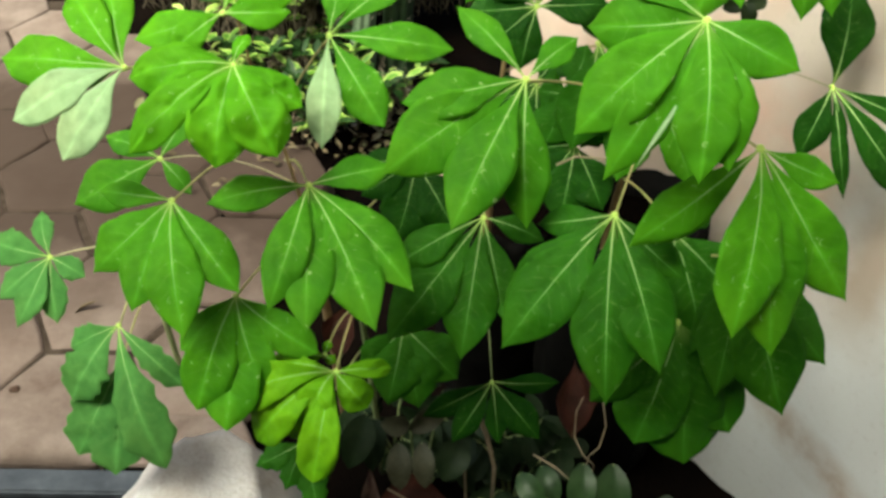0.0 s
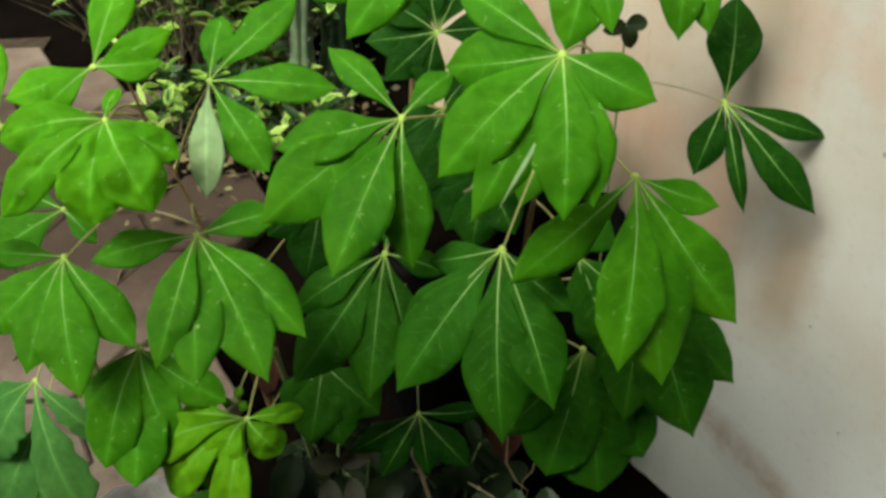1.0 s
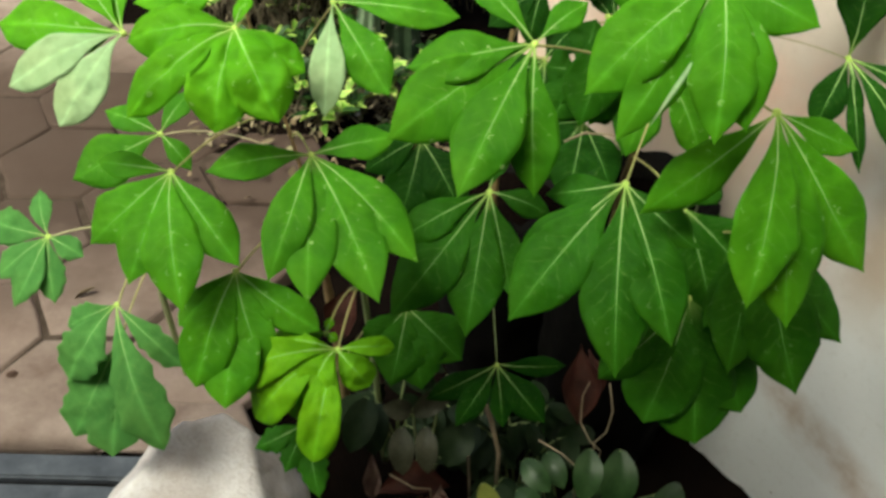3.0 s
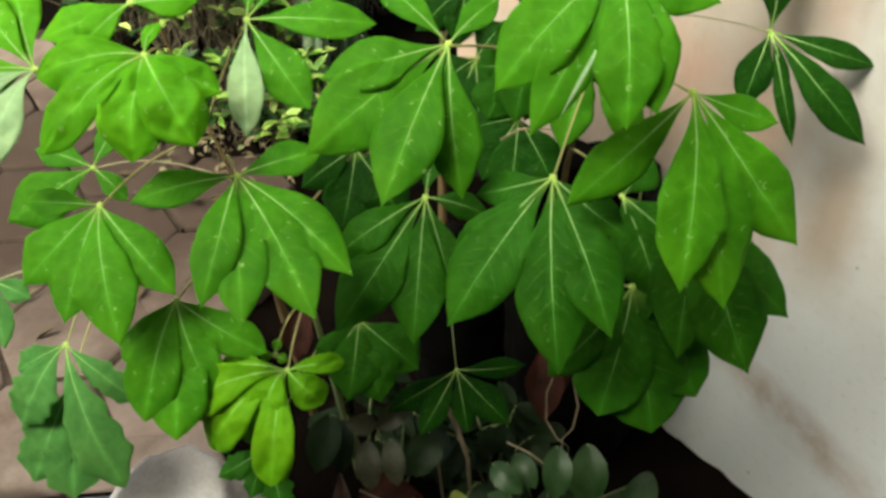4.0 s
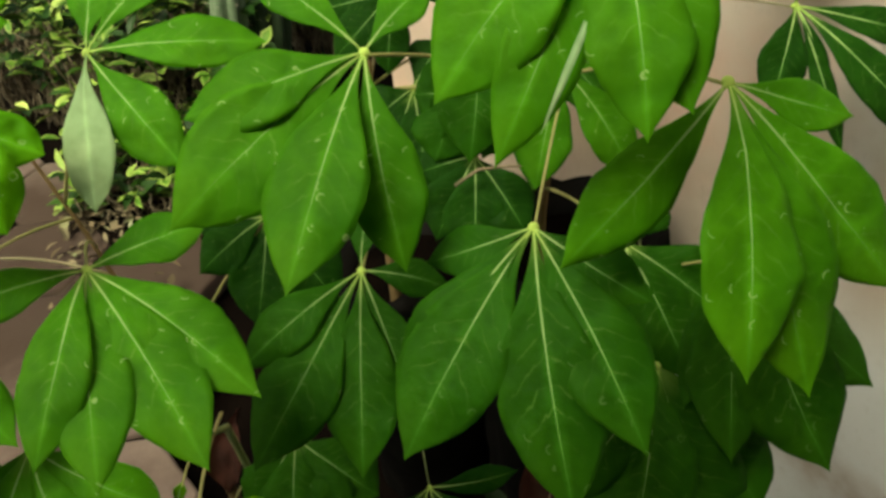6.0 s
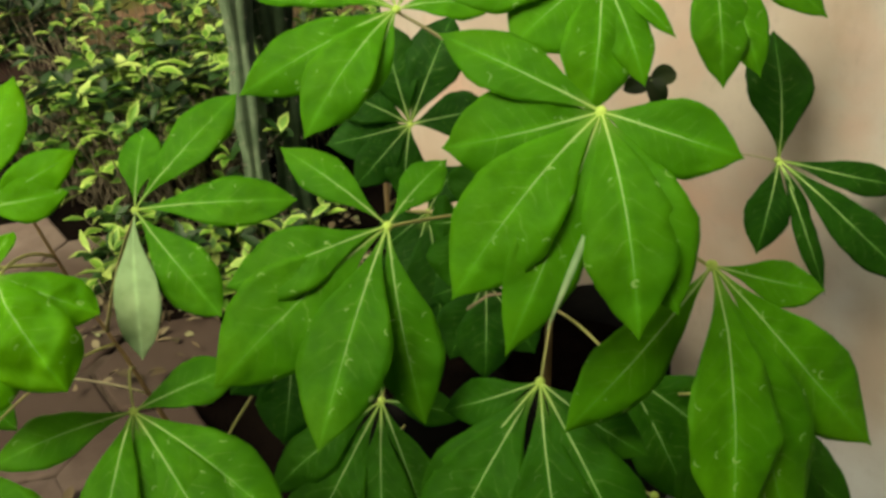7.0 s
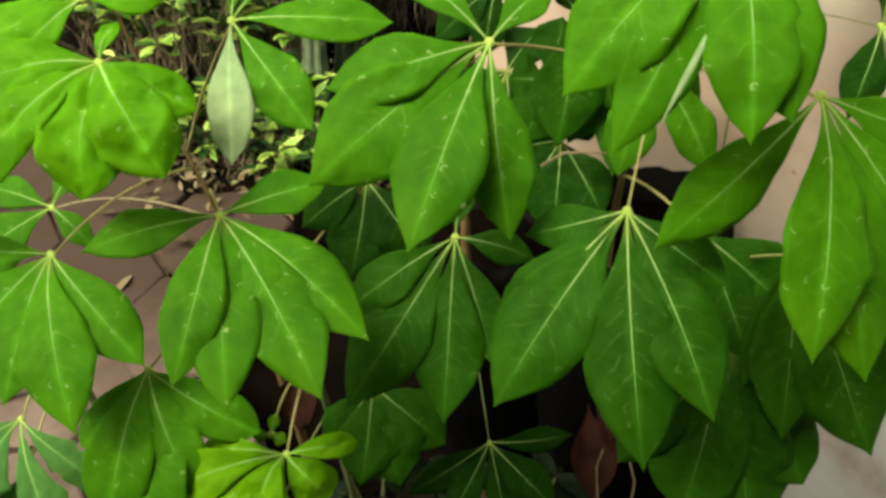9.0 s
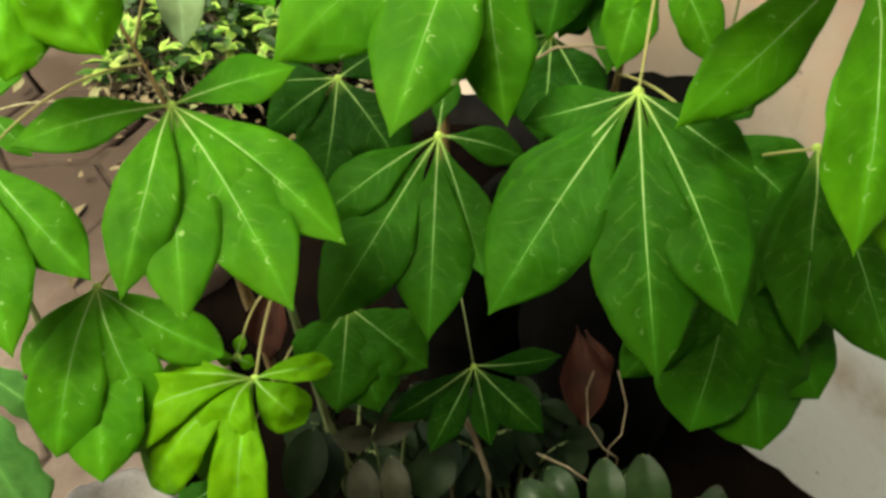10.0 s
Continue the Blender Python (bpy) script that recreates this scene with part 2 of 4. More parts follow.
BRUSH = plain_material("shrub_twig", (0.05, 0.042, 0.026), (0.36, 0.30, 0.21), 22.0, 0.85, 0.1)
CLOVER = plain_material("clover_leaf", (0.010, 0.024, 0.006), (0.035, 0.050, 0.016), 60.0, 0.55, 0.2, 200.0, 0.2, 0.001)
# dark leaf, deepened so that its colour holds the bed's shade
GLOSSY = plain_material("shaded_glossy_leaf", (0.006, 0.018, 0.005), (0.026, 0.042, 0.018), 30.0, 0.5, 0.15, 200.0, 0.2, 0.001)
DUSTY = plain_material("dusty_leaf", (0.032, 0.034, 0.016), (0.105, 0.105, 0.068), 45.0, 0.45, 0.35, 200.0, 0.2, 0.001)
LEAF_UNDER_DULL = plain_material("yellowing_leaf", (0.10, 0.12, 0.02), (0.20, 0.22, 0.05), 40.0, 0.6, 0.15, 200.0, 0.2, 0.001)
GLOSSY_GREEN = plain_material("grey_green_leaf", (0.005, 0.026, 0.004), (0.040, 0.080, 0.026), 34.0, 0.40, 0.32, 200.0, 0.2, 0.001)


def island_leaf(name, *stops, rough=0.5, edged=False):
    """Small shrub leaves, each with a colour of its own."""
    n = Nodes(name)
    chance = n.add("ShaderNodeNewGeometry").outputs["Random Per Island"]
    where = n.add("ShaderNodeTexCoord").outputs["Object"]
    tone = n.ramp(chance, *stops)
    tone = n.mix(n.maths("MULTIPLY", n.noise(150.0, 3.0, 0.6, where), 0.4), tone, (0.02, 0.05, 0.01))
    if edged:
        rim = n.add("ShaderNodeSeparateXYZ", {0: n.add("ShaderNodeTexCoord").outputs["UV"]}).outputs[0]
        rim = n.maths("MULTIPLY", n.ramp(rim, (0.62, 0.0), (0.82, 1.0)), n.ramp(chance, (0.50, 0.0), (0.70, 0.5)))
        tone = n.mix(rim, tone, (0.50, 0.62, 0.16))
    return n.done(tone, rough, 0.25)


SHRUB_LEAF = island_leaf("shrub_leaf", (0.0, (0.003, 0.012, 0.001)), (0.45, (0.012, 0.044, 0.003)), (0.64, (0.07, 0.18, 0.012)), (0.90, (0.19, 0.36, 0.04)), (1.0, (0.48, 0.58, 0.16)), edged=True)
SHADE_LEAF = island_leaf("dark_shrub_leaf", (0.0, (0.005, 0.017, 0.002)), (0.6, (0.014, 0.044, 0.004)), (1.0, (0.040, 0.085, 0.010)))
LITTER = island_leaf("litter", (0.0, (0.05, 0.03, 0.018)), (0.45, (0.15, 0.10, 0.06)), (0.80, (0.24, 0.19, 0.12)), (0.93, (0.26, 0.28, 0.12)), (1.0, (0.50, 0.46, 0.38)), rough=0.85)


def paver_material():
    n = Nodes("paver_concrete")
    where = n.add("ShaderNodeNewGeometry").outputs["Position"]
    chance = n.add("ShaderNodeObjectInfo").outputs["Random"]
    broad, small = n.noise(7.0, 5.0, 0.65, where), n.noise(170.0, 4.0, 0.7, where)
    tone = n.mix(n.ramp(broad, (0.32, 0.0), (0.68, 1.0)), (0.105, 0.070, 0.056), (0.31, 0.245, 0.215))
    tone = n.mix(n.maths("MULTIPLY", chance, 0.5), tone, (0.27, 0.20, 0.17))
    tone = n.mix(n.maths("MULTIPLY", small, 0.4), tone, (0.11, 0.075, 0.06))
    moss = n.ramp(n.noise(3.1, 4.0, 0.6, where), (0.58, 0.0), (0.72, 0.6))
    tone = n.mix(moss, tone, (0.085, 0.060, 0.045))
    # an uneven dark brown tone over the middle rows of the paving
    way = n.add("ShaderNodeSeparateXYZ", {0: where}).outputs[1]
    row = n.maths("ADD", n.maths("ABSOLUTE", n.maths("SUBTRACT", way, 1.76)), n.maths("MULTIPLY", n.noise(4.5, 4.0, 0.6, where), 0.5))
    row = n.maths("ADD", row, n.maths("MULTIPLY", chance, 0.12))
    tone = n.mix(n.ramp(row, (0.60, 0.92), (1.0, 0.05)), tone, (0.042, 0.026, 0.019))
    n.bump(n.maths("ADD", broad, n.maths("MULTIPLY", small, 0.5)), 0.5, 0.003)
    return n.done(tone, 0.85, 0.2)


def wall_material():
    """Painted plaster: off-white, washed pink and ochre in clouds, run-down stains and small chips."""
    n = Nodes("stained_paint")
    where = n.add("ShaderNodeTexCoord").outputs["Object"]
    tall = n.add("ShaderNodeMapping", {"Vector": where, "Scale": (3.0, 3.0, 0.8)}).outputs[0]
    cloud = n.noise(2.4, 4.0, 0.55, where)
    place = n.add("ShaderNodeSeparateXYZ", {0: where})
    # wash reaches lower towards the far end, painting in the plants' shade there
    high = n.maths("ADD", n.maths("ADD", place.outputs[2], n.maths("MULTIPLY", n.maths("MAXIMUM", place.outputs[0], 0.0), 0.6)), n.maths("MULTIPLY", n.maths("SUBTRACT", cloud, 0.5), 1.2))
    wash = n.mix(n.ramp(n.noise(3.1, 4.0, 0.6, where), (0.40, 0.0), (0.62, 1.0)), (0.55, 0.42, 0.33), (0.70, 0.60, 0.53))
    inward = n.ramp(n.maths("ADD", place.outputs[0], n.maths("MULTIPLY", n.maths("SUBTRACT", n.noise(7.0, 4.0, 0.6, where), 0.5), 0.22)), (0.03, 0.0), (0.14, 1.0))
    tone = n.mix(n.maths("MULTIPLY", n.ramp(high, (0.30, 0.0), (0.58, 1.0)), n.maths("ADD", 0.45, n.maths("MULTIPLY", inward, 0.55))), (0.85, 0.855, 0.87), wash)
    upper = n.maths("MULTIPLY", n.ramp(high, (0.34, 0.12), (0.62, 1.0)), n.maths("ADD", 0.2, n.maths("MULTIPLY", inward, 0.8)))
    # an old brown splash running slantwise down the paint
    off = n.maths("SUBTRACT", place.outputs[2], n.maths("ADD", n.maths("MULTIPLY", place.outputs[0], 0.28), 0.141))
    off = n.maths("ADD", n.maths("ABSOLUTE", off), n.maths("MULTIPLY", n.noise(9.0, 4.0, 0.6, where), 0.05))
    # a soft brown upright patch below the stained upper part
    run = n.maths("ABSOLUTE", n.maths("SUBTRACT", n.maths("ADD", place.outputs[0], n.maths("MULTIPLY", n.noise(11.0, 3.0, 0.6, where), 0.06)), 0.056))
    reach = n.ramp(n.maths("ABSOLUTE", n.maths("SUBTRACT", place.outputs[2], 0.510)), (0.05, 1.0), (0.16, 0.0))
    tone = n.mix(n.maths("MULTIPLY", n.ramp(run, (0.01, 0.6), (0.05, 0.0)), reach), tone, (0.44, 0.30, 0.18))
    patchy = n.ramp(n.noise(13.0, 4.0, 0.6, where), (0.38, 0.25), (0.62, 1.0))
    ends = n.ramp(n.maths("ABSOLUTE", n.maths("SUBTRACT", place.outputs[0], -0.004)), (0.08, 1.0), (0.20, 0.0))
    tone = n.mix(n.maths("MULTIPLY", n.maths("MULTIPLY", patchy, ends), n.ramp(off, (0.02, 0.75), (0.045, 0.5), (0.085, 0.0))), tone, (0.40, 0.25, 0.15))
    streak = n.ramp(n.noise(3.6, 5.0, 0.65, tall), (0.56, 0.0), (0.76, 1.0))
    tone = n.mix(n.maths("MULTIPLY", n.maths("MULTIPLY", streak, upper), 0.7), tone, (0.42, 0.27, 0.16))
    blotch = n.ramp(n.noise(6.0, 5.0, 0.7, where), (0.58, 0.0), (0.75, 1.0))
    tone = n.mix(n.maths("MULTIPLY", n.maths("MULTIPLY", blotch, upper), 0.5), tone, (0.52, 0.41, 0.33))
    blush = n.ramp(n.noise(4.2, 4.0, 0.6, where), (0.50, 0.0), (0.68, 1.0))
    tone = n.mix(n.maths("MULTIPLY", n.maths("MULTIPLY", blush, n.ramp(high, (0.40, 0.05), (0.65, 1.0))), 0.6), tone, (0.76, 0.45, 0.35))
    scrape = n.ramp(n.noise(14.0, 5.0, 0.7, tall), (0.58, 0.0), (0.72, 1.0))
    tone = n.mix(n.maths("MULTIPLY", n.maths("MULTIPLY", scrape, upper), 0.45), tone, (0.46, 0.36, 0.28))
    speck = n.ramp(n.noise(70.0, 4.0, 0.65, where), (0.55, 0.0), (0.70, 1.0))
    tone = n.mix(n.maths("MULTIPLY", speck, 0.14), tone, (0.40, 0.34, 0.30))
    grain = n.noise(260.0, 4.0, 0.7, where)
    tone = n.mix(n.maths("MULTIPLY", grain, 0.15), tone, (0.40, 0.34, 0.30))
    chip = n.add("ShaderNodeTexVoronoi", {"Vector": where, "Scale": 16.0}).outputs["Distance"]
    chip = n.ramp(chip, (0.0, 1.0), (0.045, 0.8), (0.06, 0.0))
    tone = n.mix(n.maths("MULTIPLY", chip, 0.6), tone, (0.20, 0.15, 0.12))
    n.bump(n.maths("ADD", grain, n.maths("MULTIPLY", cloud, 2.0)), 0.25, 0.002)
    return n.done(tone, 0.7, 0.3)


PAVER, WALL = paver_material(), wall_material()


# ---- mesh helpers ----
def mesh_of(name, verts, faces, materials, which=None, uvs=None, smooth=True):
    me = bpy.data.meshes.new(name)
    me.from_pydata([tuple(v) for v in verts], [], faces)
    for m in materials:
        me.materials.append(m)
    if which is not None:
        me.polygons.foreach_set("material_index", which)
    if smooth:
        me.polygons.foreach_set("use_smooth", [True] * len(me.polygons))
    if uvs is not None:
        layer = me.uv_layers.new(name="UVMap")
        loops = np.zeros(len(me.loops), dtype=np.int32)
        me.loops.foreach_get("vertex_index", loops)
        layer.data.foreach_set("uv", np.array(uvs, dtype=np.float32)[loops].ravel())
    me.update()
    return me


def part(name, me, parent, label="", place=None):
    ob = new(name, me)
    ob.parent = parent
    if place is not None:
        ob.matrix_basis = place
    if label:
        ob["label"] = label
    return ob


def thing(name, at, label, category, group="", kind=""):
    ob = new(name)
    ob.location = at
    return tagged(ob, label, category, group, kind)


def bmesh_to(name, bm, materials, smooth=True):
    me = bpy.data.meshes.new(name)
    bm.to_mesh(me)
    bm.free()
    for m in materials:
        me.materials.append(m)
    me.polygons.foreach_set("use_smooth", [smooth] * len(me.polygons))
    return me


def tube_data(points, radii, sides=8, verts=None, faces=None):
    """A tapered tube through points, closed at both ends."""
    verts, faces = ([] if verts is None else verts), ([] if faces is None else faces)
    points, start = [Vector(p) for p in points], len(verts)
    for i, p in enumerate(points):
        ahead = (points[min(i + 1, len(points) - 1)] - points[max(i - 1, 0)]).normalized()
        a = ahead.orthogonal().normalized() if i == 0 else (a - ahead * a.dot(ahead)).normalized()
        b = ahead.cross(a)
        r = radii[i] if isinstance(radii, (list, tuple)) else radii
        for k in range(sides):
            turn = 2 * math.pi * k / sides
            verts.append(p + (a * math.cos(turn) + b * math.sin(turn)) * r)
    for i in range(len(points) - 1):
        for k in range(sides):
            j, m = start + i * sides, (k + 1) % sides
            faces.append((j + k, j + m, j + sides + m, j + sides + k))
    last = start + (len(points) - 1) * sides
    faces.append(tuple(start + k for k in reversed(range(sides))))
    faces.append(tuple(last + k for k in range(sides)))
    return verts, faces


def bend(a, b, sag, count=9):
    """Points from a to b along an arc that rises by sag at its middle."""
    a, b = Vector(a), Vector(b)
    return [a.lerp(b, i / count) + Vector((0, 0, sag * 4 * (i / count) * (1 - i / count))) for i in range(count + 1)]


# ---- cassava ----
def blade_width(s, lobed, chance, blunt=0.0, broad=0.0):
    """The half width of a leaflet at s of its length, 1 at its widest."""
    top = 0.60 + 0.08 * blunt
    if s < top:
        w = 0.035 + 0.965 * math.sin(math.pi / 2 * (s / top)) ** (1.8 - 0.55 * broad)
    else:
        x = (s - top) / (1 - top)
        w = (1 - x ** (2.0 + 2.0 * blunt)) * (1 - 0.28 * (1 - blunt) * x ** 2) * (1 - 0.5 * (1 - blunt) * max(0.0, (x - 0.72) / 0.28) ** 1.5) + 0.012 * (1 - x)
    if lobed:
        w *= 1 + 0.10 * lobed * (math.sin(s * 38 + chance * 6) + 0.8 * math.sin(s * 21 + chance * 3)) * min(1.0, max(0.0, s * 3 - 0.7))
    return w


def leaflet_mesh(length, width, arch, fold, chance, top, under, lobed=0.0, raised=0.0, blunt=0.0, broad=0.0, crumple=0.0, along=30, across=6):
    """A leaflet along +y, facing +z: a thin blade arched between hub and tip, quilted between its side veins, with a raised midrib above and below."""
    r = random.Random(chance)
    phase, curl, sway = r.uniform(0, 6.3), r.uniform(-0.9, 0.9), r.uniform(-0.030, 0.030)
    twist, sink = r.uniform(-0.22, 0.22), r.uniform(0.15, 0.45)
    columns = [i / across for i in range(-across, across + 1)]
    grid, uvs = [], []
    for i in range(along + 1):
        s = 1 - (1 - i / along) ** 1.3
        half = 1.03 * width / 2 * blade_width(s, lobed, phase, blunt, broad)
        middle = sway * length * math.sin(math.pi * s)
        z0 = raised * min(1.0, s * 4) + arch * length * (math.sin(math.pi * s ** 0.8) - sink * max(0.0, s - 0.7) / 0.3)
        for u in columns:
            ragged = 1 + (0.020 * math.sin(s * 26 + phase * 3 + u) + 0.012 * math.sin(s * 61 + phase) if abs(u) == 1 else 0)
            edge = abs(u) ** 1.4
            z = z0 - half * 0.20 * u * u * s + half * fold * (abs(u) - 0.15 * u * u) + half * twist * u * s
            z += half * edge * (0.09 * math.sin(s * 11 + phase + (1.7 if u > 0 else 0)) + 0.04 * math.sin(s * 23 + 2 * phase + (0.9 if u > 0 else 0)) + 0.07 * curl * (1 if u > 0 else -1))
            z += half * (0.007 * math.sin((s - 0.26 * abs(u)) * 40 + phase) * math.sin(math.pi * min(1.0, abs(u))) + 1.1 * crumple * noise.noise((u * 1.8 + phase, s * 4.5, 2.0)) * min(1.0, s * 3) + 0.5 * crumple * noise.noise((u * 4.0, s * 10.0 + phase, 7.0)) * min(1.0, s * 3))
            grid.append(Vector((middle + half * u * ragged, length * s, z)))
            uvs.append((0.5 + u * 0.5, s))
    row = len(columns)
    verts = list(grid) + [v - Vector((0, 0, 0.0005)) for v in grid]
    uvs = uvs + uvs
    faces, which, count = [], [], len(grid)
    for i in range(along):
        for k in range(row - 1):
            a = i * row + k
            faces.append((a, a + 1, a + row + 1, a + row))
            which.append(0)
            faces.append((count + a, count + a + row, count + a + row + 1, count + a + 1))
            which.append(1)
        for a, b in ((i * row, (i + 1) * row), ((i + 1) * row - 1, (i + 2) * row - 1)):
            faces.append((a, b, count + b, count + a) if a % row == 0 else (b, a, count + a, count + b))
            which.append(0)
    # the midrib, a low ridge on both faces
    for face, lift in ((0, 1), (1, -1)):
        start = len(verts)
        for i in range(along + 1):
            s = 1 - (1 - i / along) ** 1.3
            c = verts[face * count + i * row + across]
            wide = 0.00070 * (1 - s) ** 0.9 * (1 + 0.15 * math.sin(s * 31 + phase)) + 0.00004
            for dx, dz in ((-wide, -0.0002), (0, wide * 0.75), (wide, -0.0002)):
                verts.append(c + Vector((dx, 0, dz * lift + (0.00015 * lift))))
                uvs.append((0.5, s))
        for i in range(along):
            for k in range(2):
                a = start + i * 3 + k
                faces.append((a, a + 1, a + 4, a + 3) if face == 0 else (a, a + 3, a + 4, a + 1))
                which.append(2)
    return mesh_of("leaflet", verts, faces, [top, under, LEAF_UNDER if top == LEAF_UNDER else VEIN], which, uvs)


def leaf(plant, node, hub, facing, blades, top=LEAF, droop=0.10, flipped=(), lobed=0.0, stalk=PETIOLE, sag=0.010, thick=0.0014, layer=0.0022, label="", fold=0.06, stack=None, blunt=0.0, broad=0.0, crumple=0.04):
    """A hand-shaped leaf: its stalk from a node of the stem to the hub, and leaflets that spread from there.
    blades: degrees from straight down, length, width and, where it leaves the leaf's plane, the rise of the tip; flipped: those that show their pale underside."""
    base = plant.matrix_basis.translation
    hub, n = Vector(hub), Vector(facing).normalized()
    down = (Vector((0, 0, -1)) + n * n.z).normalized()
    side = n.cross(down)
    if side.x < 0:
        side = -side
    back = hub - n * 0.004
    line = bend(Vector(node) - hub, back - hub, sag)
    verts, faces = tube_data(line, [thick * (1.25 - 0.35 * i / 9) for i in range(10)])
    knob = [n * -0.004, n * -0.001, n * 0.0016, n * 0.0026]
    tube_data(knob, [k * min(1.0, thick / 0.001) ** 2 for k in (0.0020, 0.0040, 0.0036, 0.0014)], 10, verts, faces)
    which = [0 if i < len(line) * 8 - 8 + 2 else 1 for i in range(len(faces))]
    ob = part("leaf", mesh_of("leaf", verts, faces, [stalk, VEIN], which), plant, label, Matrix.Translation(hub - base))
    r = random.Random(round(hub.x * 9173 + hub.z * 771))
    order = sorted(range(len(blades)), key=lambda i: blades[i][0])
    for i, (angle, length, width, *rise) in enumerate(blades):
        turn = radians(angle)
        ahead = (down * math.cos(turn) + side * math.sin(turn)) * length + n * (rise[0] if rise else 0.0)
        length = ahead.length
        ahead.normalize()
        up = (n - ahead * n.dot(ahead)).normalized()
        across = ahead.cross(up)
        raised = layer * (order.index(i) % 2 if stack is None else stack[i]) + r.uniform(0, 0.0010)
        spin = Matrix((across, ahead, up)).transposed().to_4x4()
        swap = i in flipped
        raised += 0.005 if swap else 0.0
        me = leaflet_mesh(length, width, droop * r.uniform(0.3, 0.9), fold + r.uniform(-0.04, 0.06), r.random(), LEAF_UNDER if swap else top, top if swap else LEAF_UNDER, lobed, raised, blunt, broad, crumple)
        part("leaflet", me, ob, "pale underside turned up" if swap else "", Matrix.Translation(n * 0.0006) @ spin)
    return ob


def stem(plant, points, radii, name="stem", material=None):
    base = plant.matrix_basis.translation
    points = [Vector(p) for p in points]
    fine, wide = [], []
    for i in range(len(points) - 1):
        for k in range(5):
            f = k / 5
            fine.append(points[i].lerp(points[i + 1], f) - base)
            wide.append((radii[i] * (1 - f) + radii[i + 1] * f) * (1.16 if k == 0 else 1.0))
    fine.append(points[-1] - base)
    wide.append(radii[-1])
    verts, faces = tube_data(fine, wide, 10)
    return part(name, mesh_of(name, verts, faces, [material or STEM]), plant)


# ---- ground, paving, wall ----
def ground_height(x, y):
    bed = 1.0 if x > -0.22 else max(0.0, 1 - (-0.22 - x) / 0.1)
    return -0.012 + (0.003 + 0.009 * bed) * noise.noise((x * 7, y * 7, 0.3)) + (0.002 + 0.010 * bed) * noise.noise((x * 23, y * 23, 1.0)) - 0.068 * bed


def ground():
    verts, faces = [], []
    xs = [-60, -20, -6] + [-2.6 + 0.04 * i for i in range(0, 101)] + [6, 20, 60]
    ys = [-60, -20, -4] + [0.3 + 0.04 * i for i in range(0, 101)] + [10, 25, 60]
    for y in ys:
        for x in xs:
            verts.append((x, y, ground_height(x, y)))
    for j in range(len(ys) - 1):
        for i in range(len(xs) - 1):
            a = j * len(xs) + i
            faces.append((a, a + 1, a + len(xs) + 1, a + len(xs)))
    return tagged(new("ground", mesh_of("ground", verts, faces, [EARTH])), "dark garden soil under the plants, blackened with their shade", "ground", kind="structure")


ground()

# The wall runs slantwise behind the plants.
WALL_AT, WALL_WAY = Vector((0.61, 0.84, 0)), Vector((-0.59, 0.81, 0)).normalized()


def wall():
    turn = Matrix((WALL_WAY, Vector((WALL_WAY.y, -WALL_WAY.x, 0)), Vector((0, 0, 1)))).transposed().to_4x4()
    nx, nz = 70, 50
    verts, faces = [], []
    lo, hi, tall, thick = -2.2, 0.76, 2.6, 0.14
    for side in (0, 1):
        for j in range(nz + 1):
            for i in range(nx + 1):
                x, z = lo + (hi - lo) * i / nx, -0.25 + (tall + 0.25) * j / nz
                dent = 0.0025 * noise.noise((x * 5, z * 5, 2.0)) if side == 0 else 0
                verts.append((x, thick * side + dent, z))
    row, count = nx + 1, (nx + 1) * (nz + 1)
    for j in range(nz):
        for i in range(nx):
            a = j * row + i
            faces.append((a, a + 1, a + row + 1, a + row))
            faces.append((count + a, count + a + row, count + a + row + 1, count + a + 1))
    for j in range(nz):
        a, b = j * row, j * row + nx
        faces.append((a, a + row, count + a + row, count + a))
        faces.append((b, count + b, count + b + row, b + row))
    for i in range(nx):
        a, b = i, nz * row + i
        faces.append((a, count + a, count + a + 1, a + 1))
        faces.append((b, b + 1, count + b + 1, count + b))
    ob = new("wall_east", mesh_of("wall_east", verts, faces, [WALL], smooth=False))
    ob.matrix_basis = Matrix.Translation(WALL_AT) @ turn
    return tagged(ob, "off-white painted garden wall with pinkish and brown stains", "wall", kind="structure")


wall()


def light_block_wall():
    """An unseen plain wall, added behind whoever stands there to block light."""
    bm = bmesh.new()
    bmesh.ops.create_cube(bm, size=1, matrix=Matrix.Translation((0, 0.09, 1.5)) @ Matrix.Diagonal((7.0, 0.18, 3.4, 1)))
    ob = new("wall_south", bmesh_to("wall_south", bm, [BROWN_STONE], False))
    ob.location = (0.6, -1.1, 0)
    return tagged(ob, "unseen plain dark brown wall, added to block light", "wall", kind="structure")


light_block_wall()


# added out of view to keep high sky light off the bed
def eave():
    bm = bmesh.new()
    bmesh.ops.create_cube(bm, size=1, matrix=Matrix.Diagonal((7.0, 0.9, 0.12, 1)))
    ob = new("eave", bmesh_to("eave", bm, [BROWN_STONE], False))
    ob.location = (0.6, -0.75, 2.75)
    return tagged(ob, "unseen plain brown eave, added to block sky light", "eave", kind="structure")


eave()


def slate_slab(x0, x1, y0, y1, top, parent_label):
    bm = bmesh.new()
    bmesh.ops.create_cube(bm, size=1, matrix=Matrix.Translation(((x0 + x1) / 2, (y0 + y1) / 2, top - 0.03)) @ Matrix.Diagonal((x1 - x0, y1 - y0, 0.06, 1)))
    bmesh.ops.bevel(bm, geom=bm.edges[:], offset=0.004, segments=2, affect="EDGES")
    return tagged(new("kerb", bmesh_to("kerb", bm, [SLATE], False)), parent_label, "kerb", kind="structure")


slate_slab(-2.6, -0.36, 0.832, 0.878, 0.004, "dark grey slate edging along the paving")
